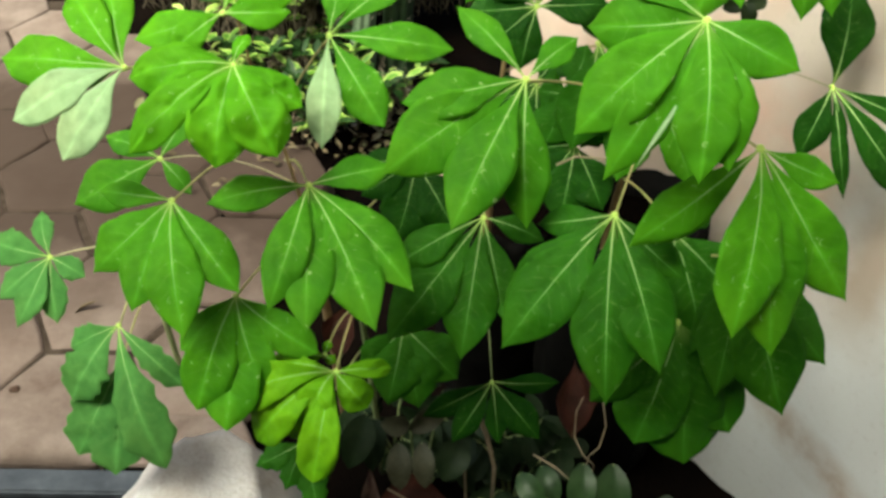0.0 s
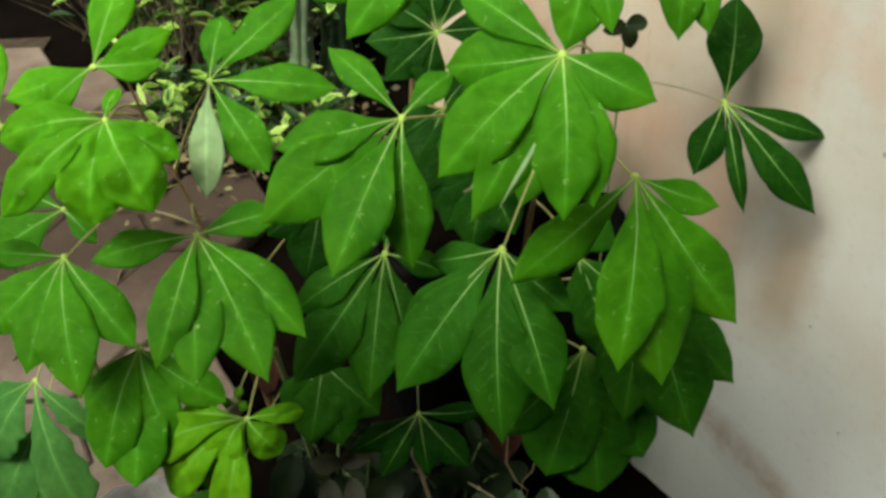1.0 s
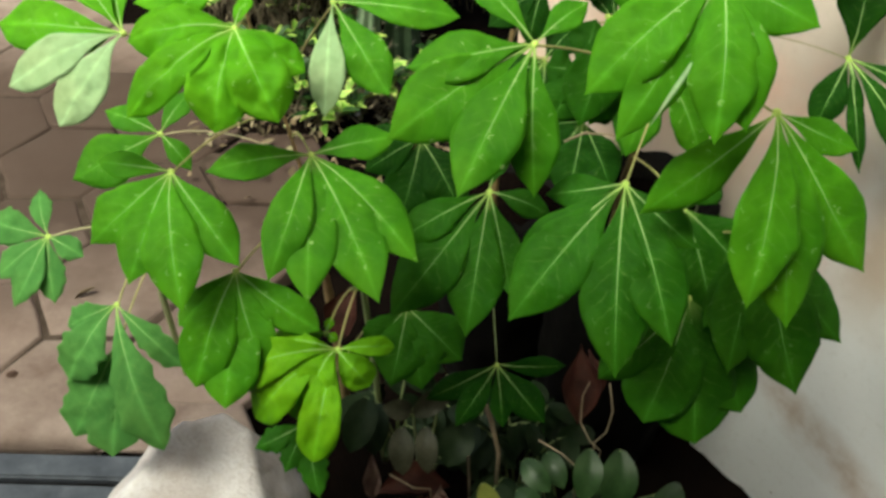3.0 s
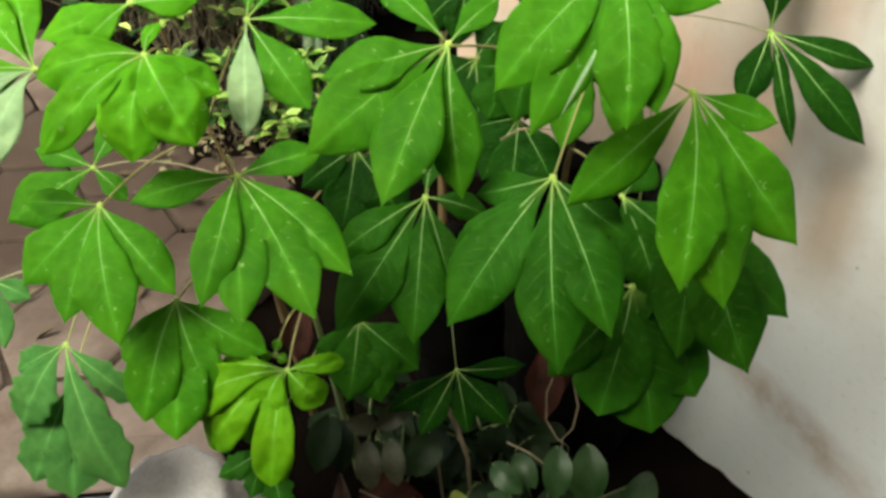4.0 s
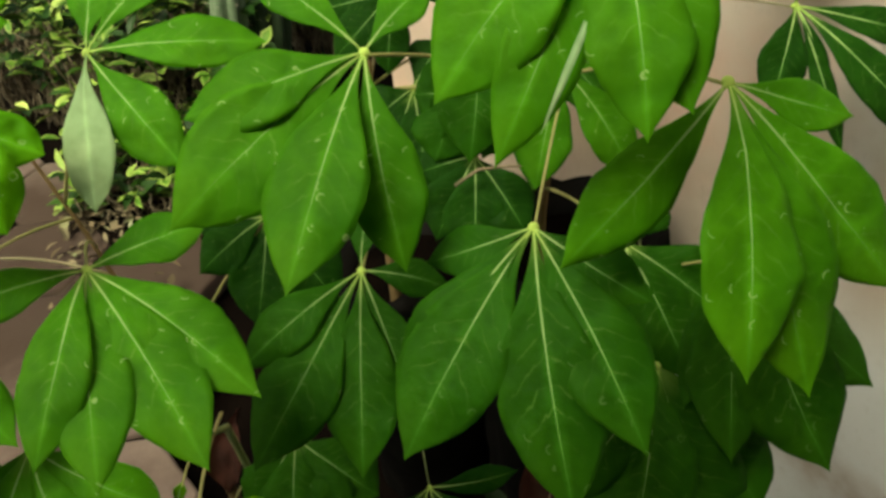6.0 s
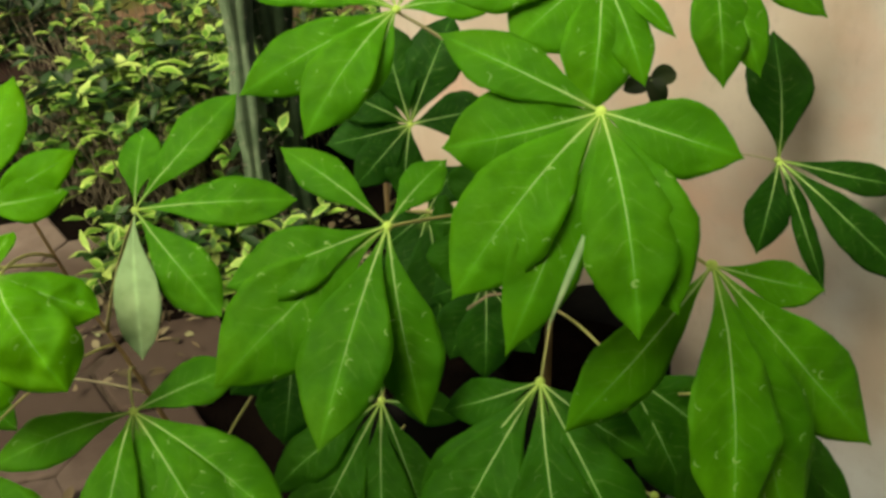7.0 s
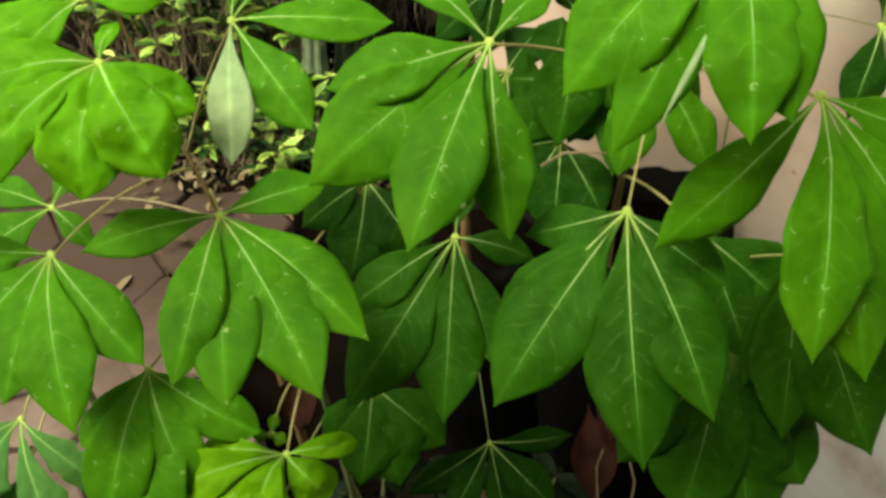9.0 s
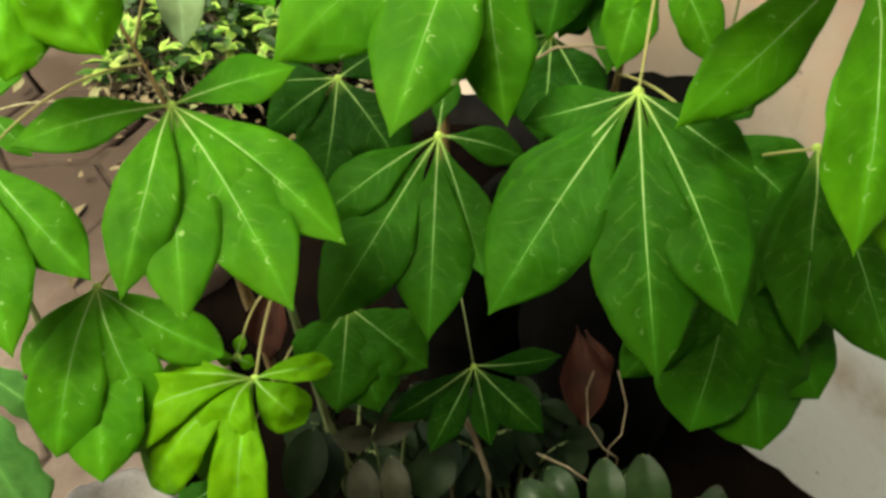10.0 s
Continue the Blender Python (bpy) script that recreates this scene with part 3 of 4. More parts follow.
slate_slab(-2.6, -0.30, -0.30, 0.827, -0.006, "dark blue-grey slate step beside the paving")


# ---- things ----
def pale_rock():
    rock = thing("rock", (-0.315, 0.765, -0.01), "pale beige rough boulder edging the planting bed", "rock")
    bm = bmesh.new()
    bmesh.ops.create_icosphere(bm, subdivisions=5, radius=1)
    flats = [Vector(v).normalized() for v in ((0.2, -0.1, 1), (-0.8, 0.3, 0.7), (0.8, 0.2, 0.5), (-0.3, 0.9, 0.5), (0.5, 0.8, 0.4), (-0.9, -0.4, 0.3), (0.3, -0.9, 0.4))]
    for v in bm.verts:
        p = v.co.normalized()
        far = 1.0
        for f, d in zip(flats, (0.74, 0.82, 0.80, 0.84, 0.86, 0.84, 0.9)):
            if p.dot(f) > 0:
                far = min(far, d / p.dot(f))
        far += 0.04 * noise.noise(p * 1.7) + 0.015 * noise.noise(p * 5) + 0.010 * noise.noise(p * 15) + 0.006 * noise.noise(p * 34)
        v.co = Vector((p.x * 0.165, p.y * 0.17, p.z * 0.19)) * far
    part("boulder", bmesh_to("boulder", bm, [ROCK]), rock)


pale_rock()

# the plant beside the paving
left_plant = thing("cassava_plant", (-0.12, 1.00, -0.06), "leafy cassava plant with bright green hand-shaped leaves beside the paving", "plant", "cassava plants")
stem(left_plant, [(-0.12, 1.00, -0.08), (-0.13, 0.97, 0.3), (-0.14, 0.955, 0.5), (-0.16, 0.965, 0.60), (-0.19, 0.985, 0.69), (-0.20, 0.98, 0.79)], [0.008, 0.006, 0.003, 0.0020, 0.0018, 0.0014], material=BARK)
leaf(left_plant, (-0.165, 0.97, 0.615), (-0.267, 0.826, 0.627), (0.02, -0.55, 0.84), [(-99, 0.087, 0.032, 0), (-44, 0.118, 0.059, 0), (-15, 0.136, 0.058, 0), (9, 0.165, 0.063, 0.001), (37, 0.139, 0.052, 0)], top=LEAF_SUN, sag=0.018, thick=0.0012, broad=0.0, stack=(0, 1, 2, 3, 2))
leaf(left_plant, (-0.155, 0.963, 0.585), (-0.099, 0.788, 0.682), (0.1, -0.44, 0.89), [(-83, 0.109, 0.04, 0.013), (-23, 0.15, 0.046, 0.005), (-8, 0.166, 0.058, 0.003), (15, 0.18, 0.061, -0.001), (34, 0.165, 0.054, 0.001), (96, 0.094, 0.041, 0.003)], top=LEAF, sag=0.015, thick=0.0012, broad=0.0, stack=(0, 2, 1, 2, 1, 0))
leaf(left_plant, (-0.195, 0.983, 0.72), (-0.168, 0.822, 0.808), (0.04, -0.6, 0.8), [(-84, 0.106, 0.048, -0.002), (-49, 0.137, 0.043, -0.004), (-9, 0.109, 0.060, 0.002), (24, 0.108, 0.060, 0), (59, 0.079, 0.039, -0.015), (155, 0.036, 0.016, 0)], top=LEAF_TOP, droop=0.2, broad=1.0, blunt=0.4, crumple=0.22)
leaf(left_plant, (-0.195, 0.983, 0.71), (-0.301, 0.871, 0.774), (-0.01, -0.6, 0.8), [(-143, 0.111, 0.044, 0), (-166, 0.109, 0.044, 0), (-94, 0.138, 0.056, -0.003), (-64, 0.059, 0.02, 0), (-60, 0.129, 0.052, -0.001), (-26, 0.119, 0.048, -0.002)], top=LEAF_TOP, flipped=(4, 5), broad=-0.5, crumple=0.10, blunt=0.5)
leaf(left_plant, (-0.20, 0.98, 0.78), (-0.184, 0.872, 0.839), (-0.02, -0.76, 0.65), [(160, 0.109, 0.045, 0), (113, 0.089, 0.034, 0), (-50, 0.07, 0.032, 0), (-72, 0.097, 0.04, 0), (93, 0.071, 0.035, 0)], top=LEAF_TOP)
leaf(left_plant, (-0.17, 0.972, 0.63), (-0.082, 0.911, 0.795), (-0.07, -0.69, 0.72), [(173, 0.075, 0.037, -0.004), (135, 0.131, 0.043, 0.002), (88, 0.138, 0.043, -0.001), (36, 0.123, 0.048, 0.007), (3, 0.128, 0.038, 0.007)], top=LEAF, flipped=(4,), broad=-1.2, crumple=0.10, blunt=0.3)
leaf(left_plant, (-0.15, 0.96, 0.55), (-0.338, 0.997, 0.561), (0.0, -0.6, 0.8), [(-59, 0.128, 0.07, 0), (-112, 0.084, 0.038, 0), (150, 0.072, 0.033, 0), (43, 0.067, 0.028, 0)], top=LEAF, stalk=PETIOLE_PALE, sag=0.022, thick=0.0011)
leaf(left_plant, (-0.14, 0.957, 0.48), (-0.201, 0.782, 0.517), (0.05, -0.64, 0.77), [(-46, 0.09, 0.04, 0.002), (-19, 0.141, 0.063, -0.003), (-4, 0.159, 0.07, -0.001), (17, 0.126, 0.052, -0.002), (53, 0.121, 0.045, -0.004)], top=LEAF_SUN, broad=1.0, blunt=0.5, stack=(0, 2, 3, 2, 1))
leaf(left_plant, (-0.13, 0.97, 0.40), (0.01, 0.955, 0.592), (-0.04, -0.72, 0.7), [(-56, 0.083, 0.045), (-11, 0.105, 0.065), (32, 0.108, 0.062), (-90, 0.072, 0.034), (120, 0.051, 0.04)], top=LEAF_DEEP_SHADE)

# the taller plant beside the wall
right_plant = thing("cassava_plant", (0.28, 1.00, -0.08), "tall cassava plant with broad hand-shaped leaves against the wall", "plant", "cassava plants")
stem(right_plant, [(0.28, 1.00, -0.10), (0.265, 0.97, 0.3), (0.282, 0.985, 0.52), (0.300, 0.995, 0.62), (0.318, 0.992, 0.69), (0.335, 0.985, 0.739), (0.332, 0.975, 0.88), (0.342, 0.95, 1.02)], [0.010, 0.006, 0.0036, 0.0030, 0.0029, 0.0027, 0.0022, 0.0018], material=BARK)
leaf(right_plant, (0.318, 0.992, 0.69), (0.218, 0.716, 0.708), (-0.24, -0.65, 0.72), [(-70, 0.079, 0.034, -0.01), (-30, 0.156, 0.057, -0.007), (-25, 0.176, 0.069, 0.003), (12, 0.188, 0.067, 0), (30, 0.163, 0.057, 0.004), (60, 0.092, 0.038, 0.009)], top=LEAF_SHADED, broad=-0.5, stack=(0, 1, 1.3, 3, 2, 0), thick=0.0011)
leaf(right_plant, (0.287, 0.988, 0.55), (0.319, 0.831, 0.589), (-0.04, -0.72, 0.7), [(45, 0.118, 0.077), (17, 0.13, 0.061), (138, 0.057, 0.047), (4, 0.081, 0.041)], top=LEAF_SHADED)
leaf(right_plant, (0.310, 0.9935, 0.66), (0.126, 0.795, 0.813), (0.03, -0.71, 0.7), [(-138, 0.101, 0.032, -0.002), (129, 0.07, 0.03, -0.007), (-80, 0.126, 0.05, -0.002), (-57, 0.17, 0.073, -0.005), (-27, 0.169, 0.063, 0.015), (0, 0.147, 0.052, -0.014)], top=LEAF, broad=-1.0, stack=(0, 0, 0, 1, 2, 1))
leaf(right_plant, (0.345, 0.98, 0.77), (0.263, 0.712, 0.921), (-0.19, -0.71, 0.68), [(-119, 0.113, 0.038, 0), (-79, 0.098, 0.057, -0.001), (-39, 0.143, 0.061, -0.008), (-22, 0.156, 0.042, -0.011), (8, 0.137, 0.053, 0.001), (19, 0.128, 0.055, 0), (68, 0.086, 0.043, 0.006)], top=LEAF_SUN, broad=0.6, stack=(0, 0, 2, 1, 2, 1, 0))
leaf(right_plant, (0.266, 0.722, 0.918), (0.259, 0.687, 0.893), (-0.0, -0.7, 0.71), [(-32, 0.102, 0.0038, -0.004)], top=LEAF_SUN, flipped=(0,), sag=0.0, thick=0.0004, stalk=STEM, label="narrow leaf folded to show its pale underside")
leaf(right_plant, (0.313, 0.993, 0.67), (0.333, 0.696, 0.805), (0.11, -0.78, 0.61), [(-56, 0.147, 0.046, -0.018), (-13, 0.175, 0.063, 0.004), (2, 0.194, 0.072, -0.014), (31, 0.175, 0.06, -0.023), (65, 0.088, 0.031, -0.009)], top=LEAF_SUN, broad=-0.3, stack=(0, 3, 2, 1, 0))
leaf(right_plant, (0.335, 0.985, 0.735), (0.477, 0.894, 0.752), (-0.01, -0.82, 0.57), [(173, 0.116, 0.06, 0), (70, 0.127, 0.029, 0), (39, 0.166, 0.042, 0), (-24, 0.087, 0.04, 0.008), (11, 0.128, 0.021, -0.001), (9, 0.086, 0.017, 0)], top=LEAF_DEEP_SHADE, stalk=PETIOLE_PALE, thick=0.0009)
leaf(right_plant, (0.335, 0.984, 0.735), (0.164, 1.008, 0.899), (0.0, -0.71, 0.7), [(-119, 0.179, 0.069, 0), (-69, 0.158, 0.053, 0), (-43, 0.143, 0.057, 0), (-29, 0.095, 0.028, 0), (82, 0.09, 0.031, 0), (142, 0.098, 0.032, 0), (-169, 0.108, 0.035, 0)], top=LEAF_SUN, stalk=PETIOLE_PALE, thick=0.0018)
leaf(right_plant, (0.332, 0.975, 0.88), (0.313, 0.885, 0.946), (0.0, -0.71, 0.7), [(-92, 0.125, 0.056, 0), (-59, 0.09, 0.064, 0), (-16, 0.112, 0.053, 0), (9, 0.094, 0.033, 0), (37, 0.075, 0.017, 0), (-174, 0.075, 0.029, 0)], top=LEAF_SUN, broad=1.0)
leaf(right_plant, (0.342, 0.951, 1.01), (0.412, 0.926, 0.942), (-0.02, -0.78, 0.63), [(-4, 0.117, 0.048, 0), (12, 0.114, 0.039, 0), (49, 0.111, 0.035, 0), (-128, 0.051, 0.021, 0)], top=LEAF)
leaf(right_plant, (0.319, 0.992, 0.691), (0.3, 0.976, 0.691), (0.1, -0.8, 0.6), [(-25, 0.118, 0.051, 0.003), (21, 0.127, 0.045, 0.002), (85, 0.054, 0.018, 0)], top=LEAF)
leaf(right_plant, (0.321, 0.991, 0.70), (0.239, 1.044, 0.72), (0.0, -0.86, 0.51), [(-12, 0.14, 0.072, 0.001), (17, 0.111, 0.045, 0)], top=LEAF_SHADED)
leaf(right_plant, (0.308, 0.994, 0.65), (0.302, 1.071, 0.681), (-0.04, -0.72, 0.7), [(-31, 0.141, 0.07), (-10, 0.162, 0.058), (34, 0.121, 0.053), (17, 0.08, 0.045)], top=LEAF_SHADED, stalk=STEM)
leaf(right_plant, (0.273, 0.977, 0.40), (0.383, 0.765, 0.61), (0.03, -0.67, 0.74), [(-32, 0.125, 0.037, 0), (-15, 0.158, 0.066, -0.002), (11, 0.178, 0.084, -0.009), (35, 0.147, 0.062, -0.001)], top=LEAF_SHADED, broad=1.0, stack=(0, 2, 3, 1))
leaf(right_plant, (0.267, 0.971, 0.32), (0.31, 0.717, 0.554), (0.06, -0.72, 0.69), [(-51, 0.132, 0.045, 0), (-23, 0.143, 0.078, -0.002), (1, 0.159, 0.094, -0.013), (24, 0.139, 0.072, -0.012)], top=LEAF_SHADED, broad=1.0, blunt=0.5, stack=(0, 1, 2, 1))

# the lower plant between them
mid_plant = thing("cassava_plant", (0.12, 1.12, 0), "lower cassava plant with dark green leaves shaded by its neighbours", "plant", "cassava plants")
stem(mid_plant, [(0.12, 1.12, -0.02), (0.115, 1.11, 0.3), (0.12, 1.12, 0.5), (0.13, 1.16, 0.64)], [0.009, 0.008, 0.005, 0.003], material=BARK)
leaf(mid_plant, (0.115, 1.11, 0.46), (0.094, 0.836, 0.602), (-0.08, -0.65, 0.75), [(-55, 0.13, 0.045, 0.001), (-32, 0.185, 0.069, -0.004), (-3, 0.17, 0.064, -0.002), (17, 0.124, 0.044, 0.005), (74, 0.077, 0.031, 0.001), (169, 0.058, 0.026, 0)], top=LEAF_SHADED, broad=-1.0, stack=(0, 1, 2, 1, 0, 0))
leaf(mid_plant, (0.13, 1.16, 0.62), (0.168, 1.145, 0.719), (-0.04, -0.83, 0.55), [(151, 0.135, 0.065, 0), (-173, 0.122, 0.064, 0), (94, 0.097, 0.052, 0), (-121, 0.099, 0.05, 0), (-84, 0.098, 0.049, 0), (-49, 0.096, 0.046, 0), (-12, 0.087, 0.044, 0)], top=LEAF_DEEP_SHADE, stalk=PETIOLE_PALE)
leaf(mid_plant, (0.132, 1.16, 0.61), (0.265, 1.127, 0.672), (-0.04, -0.83, 0.55), [(-138, 0.059, 0.02, 0), (-167, 0.05, 0.015, 0), (156, 0.054, 0.017, 0), (125, 0.068, 0.02, 0), (32, 0.072, 0.036, 0), (-35, 0.073, 0.036, 0)], top=LEAF_DEEP_SHADE)
leaf(mid_plant, (0.125, 1.14, 0.57), (0.172, 1.101, 0.627), (-0.04, -0.72, 0.7), [(-22, 0.14, 0.079), (-1, 0.149, 0.078), (30, 0.109, 0.073), (-58, 0.067, 0.06), (140, 0.065, 0.054)], top=LEAF_DEEP_SHADE)
leaf(mid_plant, (0.128, 1.15, 0.60), (0.208, 1.038, 0.647), (-0.01, -0.76, 0.65), [(-24, 0.072, 0.064), (19, 0.065, 0.064), (-96, 0.04, 0.059), (161, 0.071, 0.056), (92, 0.044, 0.049)], top=LEAF_SHADED)
leaf(mid_plant, (0.125, 1.13, 0.55), (0.219, 1.0, 0.594), (-0.02, -0.78, 0.63), [(-33, 0.094, 0.058), (-9, 0.107, 0.064), (25, 0.095, 0.058), (-81, 0.061, 0.052), (127, 0.044, 0.043)], top=LEAF_DEEP_SHADE)
leaf(mid_plant, (0.115, 1.11, 0.30), (-0.005, 0.858, 0.387), (0.0, -0.6, 0.8), [(-37, 0.086, 0.054), (-10, 0.107, 0.067), (12, 0.111, 0.073), (47, 0.102, 0.073)], top=LEAF_SHADED, lobed=0.5)
leaf(mid_plant, (0.116, 1.11, 0.25), (0.119, 0.836, 0.302), (0.01, -0.75, 0.67), [(-63, 0.111, 0.034, 0.001), (90, 0.096, 0.029, 0.001), (40, 0.105, 0.046, 0.001), (6, 0.089, 0.032, 0), (-33, 0.104, 0.036, 0)], top=LEAF_DEEP_SHADE, stalk=STEM, thick=0.0008)

# seedlings
seedling = thing("cassava_seedling", (-0.05, 0.90, 0), "small seedling with fresh yellow-green leaves over the rock", "plant")
stem(seedling, [(-0.05, 0.90, -0.02), (-0.055, 0.87, 0.25), (-0.06, 0.84, 0.44), (-0.07, 0.80, 0.475)], [0.005, 0.0045, 0.0035, 0.002])
leaf(seedling, (-0.06, 0.84, 0.46), (-0.081, 0.731, 0.441), (-0.02, -0.53, 0.85), [(97, 0.068, 0.023, -0.001), (-95, 0.084, 0.026, -0.004), (-72, 0.128, 0.052, -0.006), (-48, 0.126, 0.054, -0.012), (-31, 0.094, 0.046, -0.006), (-20, 0.072, 0.046, 0.004), (-7, 0.132, 0.048, -0.004), (46, 0.058, 0.040, -0.003)], top=LEAF_YOUNG, droop=0.34, layer=0.003, fold=0.16, blunt=1.0, broad=0.3, crumple=0.2, stack=(1, 2, 0, 0.5, 1, 3, 2, 1))
leaf(seedling, (-0.07, 0.80, 0.475), (-0.097, 0.755, 0.443), (0.01, -0.68, 0.74), [(-89, 0.018, 0.013), (162, 0.021, 0.011), (60, 0.017, 0.013)], top=LEAF_YOUNG, thick=0.001)
leaf(seedling, (-0.058, 0.85, 0.36), (-0.138, 0.760, 0.258), (-0.0, -0.52, 0.85), [(-63, 0.076, 0.034, -0.001), (-20, 0.070, 0.034, 0), (14, 0.100, 0.038, 0)], top=LEAF_SHADED, lobed=1.0, thick=0.0009)

lobed_plant = thing("lobed_plant", (-0.42, 1.06, 0), "young plant with matt green ragged-edged leaves on the paving edge", "plant")
stem(lobed_plant, [(-0.42, 1.06, -0.02), (-0.42, 1.05, 0.2), (-0.41, 1.04, 0.37)], [0.006, 0.005, 0.003])
leaf(lobed_plant, (-0.41, 1.04, 0.34), (-0.409, 0.881, 0.355), (-0.0, -0.6, 0.8), [(-64, 0.072, 0.042, 0), (-28, 0.118, 0.068, 0), (23, 0.212, 0.062, 0), (50, 0.130, 0.036, 0)], top=LEAF_MATT, lobed=1.0, broad=-0.6, blunt=0.7, stack=(0, 1, 3, 2), crumple=0.12, droop=0.15)
leaf(lobed_plant, (-0.412, 1.045, 0.30), (-0.41, 0.853, 0.305), (-0.0, -0.6, 0.8), [(-21, 0.137, 0.076, 0), (3, 0.154, 0.074, 0), (24, 0.120, 0.060, 0)], top=LEAF_MATT, lobed=1.0, broad=-0.2, blunt=0.5, crumple=0.12)
leaf(lobed_plant, (-0.41, 1.045, 0.36), (-0.552, 1.016, 0.359), (0.0, -0.6, 0.8), [(-163, 0.076, 0.032), (-104, 0.102, 0.054), (-47, 0.098, 0.045), (-19, 0.115, 0.048), (12, 0.104, 0.045), (62, 0.065, 0.036)], top=LEAF_MATT, lobed=0.6, stalk=PETIOLE_PALE)


def cactus(at, top, radius, ribs, label, skin):
    ob = thing("column_cactus", at, label, "cactus", "cacti")
    r = random.Random(ribs)
    at, top = Vector(at), Vector(top)
    rings, sides = 34, ribs * 6
    verts, faces, sv, sf = [], [], [], []
    for i in range(rings + 1):
        s = i / rings
        c = (top - at) * s
        r0 = radius * (0.86 + 0.14 * math.sin(s * 21)) * (1 if s < 0.94 else math.sqrt(max(0.02, 1 - ((s - 0.94) / 0.06) ** 2)))
        for k in range(sides):
            turn = 2 * math.pi * k / sides
            w = r0 * (1 + 0.42 * abs(math.cos(turn * ribs / 2)) ** 0.8 - 0.26)
            verts.append((c.x + w * math.cos(turn), c.y + w * math.sin(turn), c.z))
    for i in range(rings):
        for k in range(sides):
            a, b = i * sides + k, i * sides + (k + 1) % sides
            faces.append((a, b, b + sides, a + sides))
    faces.append(tuple(rings * sides + k for k in range(sides)))
    part("column", mesh_of("column", verts, faces, [skin]), ob)
    for i in range(2, rings - 1, 2):
        s = i / rings
        c = (top - at) * s
        for k in range(ribs):
            turn = 2 * math.pi * k / ribs
            out = Vector((math.cos(turn), math.sin(turn), 0))
            foot = c + out * radius * 1.04
            for _ in range(4):
                tip = foot + (out + Vector((r.uniform(-1, 1), r.uniform(-1, 1), r.uniform(-0.6, 1)))) * 0.009
                tube_data([foot, tip], [0.0009, 0.0002], 4, sv, sf)
    part("spine_fuzz", mesh_of("spine_fuzz", sv, sf, [SPINE]), ob, "pale tufts of short spines")["kind"] = "stuff"


cactus((-0.205, 2.2, -0.06), (-0.085, 2.19, 0.95), 0.036, 6, "grey-green ribbed column cactus behind the shrub", CACTUS)
cactus((-0.108, 2.28, -0.06), (-0.055, 2.27, 0.80), 0.050, 7, "dark ribbed column cactus standing behind another", CACTUS_DARK)


def shrub_leaf(verts, faces, place, ahead, up, length, width):
    """A small pointed leaf folded along its middle."""
    side = ahead.cross(up).normalized()
    up = side.cross(ahead).normalized()
    a = len(verts)
    for f, w, z in ((0, 0, 0), (0.3, 0.42, 0.06), (0.6, 0.46, 0.06), (1, 0, -0.12), (0.6, -0.46, 0.06), (0.3, -0.42, 0.06), (0.45, 0, -0.02)):
        verts.append(place + ahead * length * f + side * width * w + up * length * z)
    for k in range(6):
        faces.append((a + k, a + (k + 1) % 6, a + 6))


def shrub(at, reach, tall, count, seed, label, leaf_material=None, size=1.0):
    """Many leaning twigs, each with small paired leaves."""
    ob = thing("shrub", at, label, "shrub", "low shrubs")
    r = random.Random(seed)
    tv, tf, lv, lf = [], [], [], []
    for _ in range(count):
        turn, far = r.uniform(0, 6.283), reach * math.sqrt(r.random())
        foot = Vector((math.cos(turn) * far, math.sin(turn) * far * 0.75, 0))
        lean = Vector((r.gauss(0, 0.35) + foot.x * 0.5, r.gauss(0, 0.35) + foot.y * 0.5 - 0.10, 1)).normalized()
        high = tall * r.uniform(0.35, 1.0)
        line = [foot + lean * high * k / 5 + Vector((r.gauss(0, 0.012), r.gauss(0, 0.012), 0)) * (k > 0) for k in range(6)]
        tube_data(line, [0.0028, 0.0026, 0.0023, 0.002, 0.0016, 0.001], 5, tv, tf)
        for k, many in ((3, r.choice((0, 0, 1))), (4, r.choice((0, 1, 2, 3))), (5, r.choice((3, 5, 6)))):
            start = r.uniform(0, 6.283)
            for j in range(many):
                turn = start + 6.283 * j / max(1, many) + r.gauss(0, 0.25)
                way = Vector((math.cos(turn), math.sin(turn) - 0.15, r.uniform(-0.1, 0.8))).normalized()
                shrub_leaf(lv, lf, line[k], way, Vector((r.gauss(0, 0.3), r.gauss(0, 0.3), 1)).normalized(), r.uniform(0.034, 0.066) * size, r.uniform(0.015, 0.027) * size)
    for _ in range(count * 2):
        turn, far = r.uniform(0, 6.283), reach * math.sqrt(r.random())
        foot = Vector((math.cos(turn) * far, math.sin(turn) * far * 0.75, 0))
        high, lean = tall * r.uniform(0.3, 0.75), Vector((r.gauss(0, 0.22), r.gauss(0, 0.22) - 0.12, 1))
        line = [foot + lean * high * k / 4 + Vector((r.gauss(0, 0.010), r.gauss(0, 0.010), 0)) for k in range(5)]
        tube_data(line, [0.0030, 0.0028, 0.0025, 0.002, 0.0012], 5, tv, tf)
    part("twig_thicket", mesh_of("twig_thicket", tv, tf, [BRUSH]), ob, "dry grey-brown twigs")["kind"] = "stuff"
    part("foliage", mesh_of("foliage", lv, lf, [leaf_material or SHRUB_LEAF], None, [(0.0 if i % 7 == 6 else 1.0, 0.5) for i in range(len(lv))]), ob, "small pointed leaves, some edged with cream")["kind"] = "stuff"


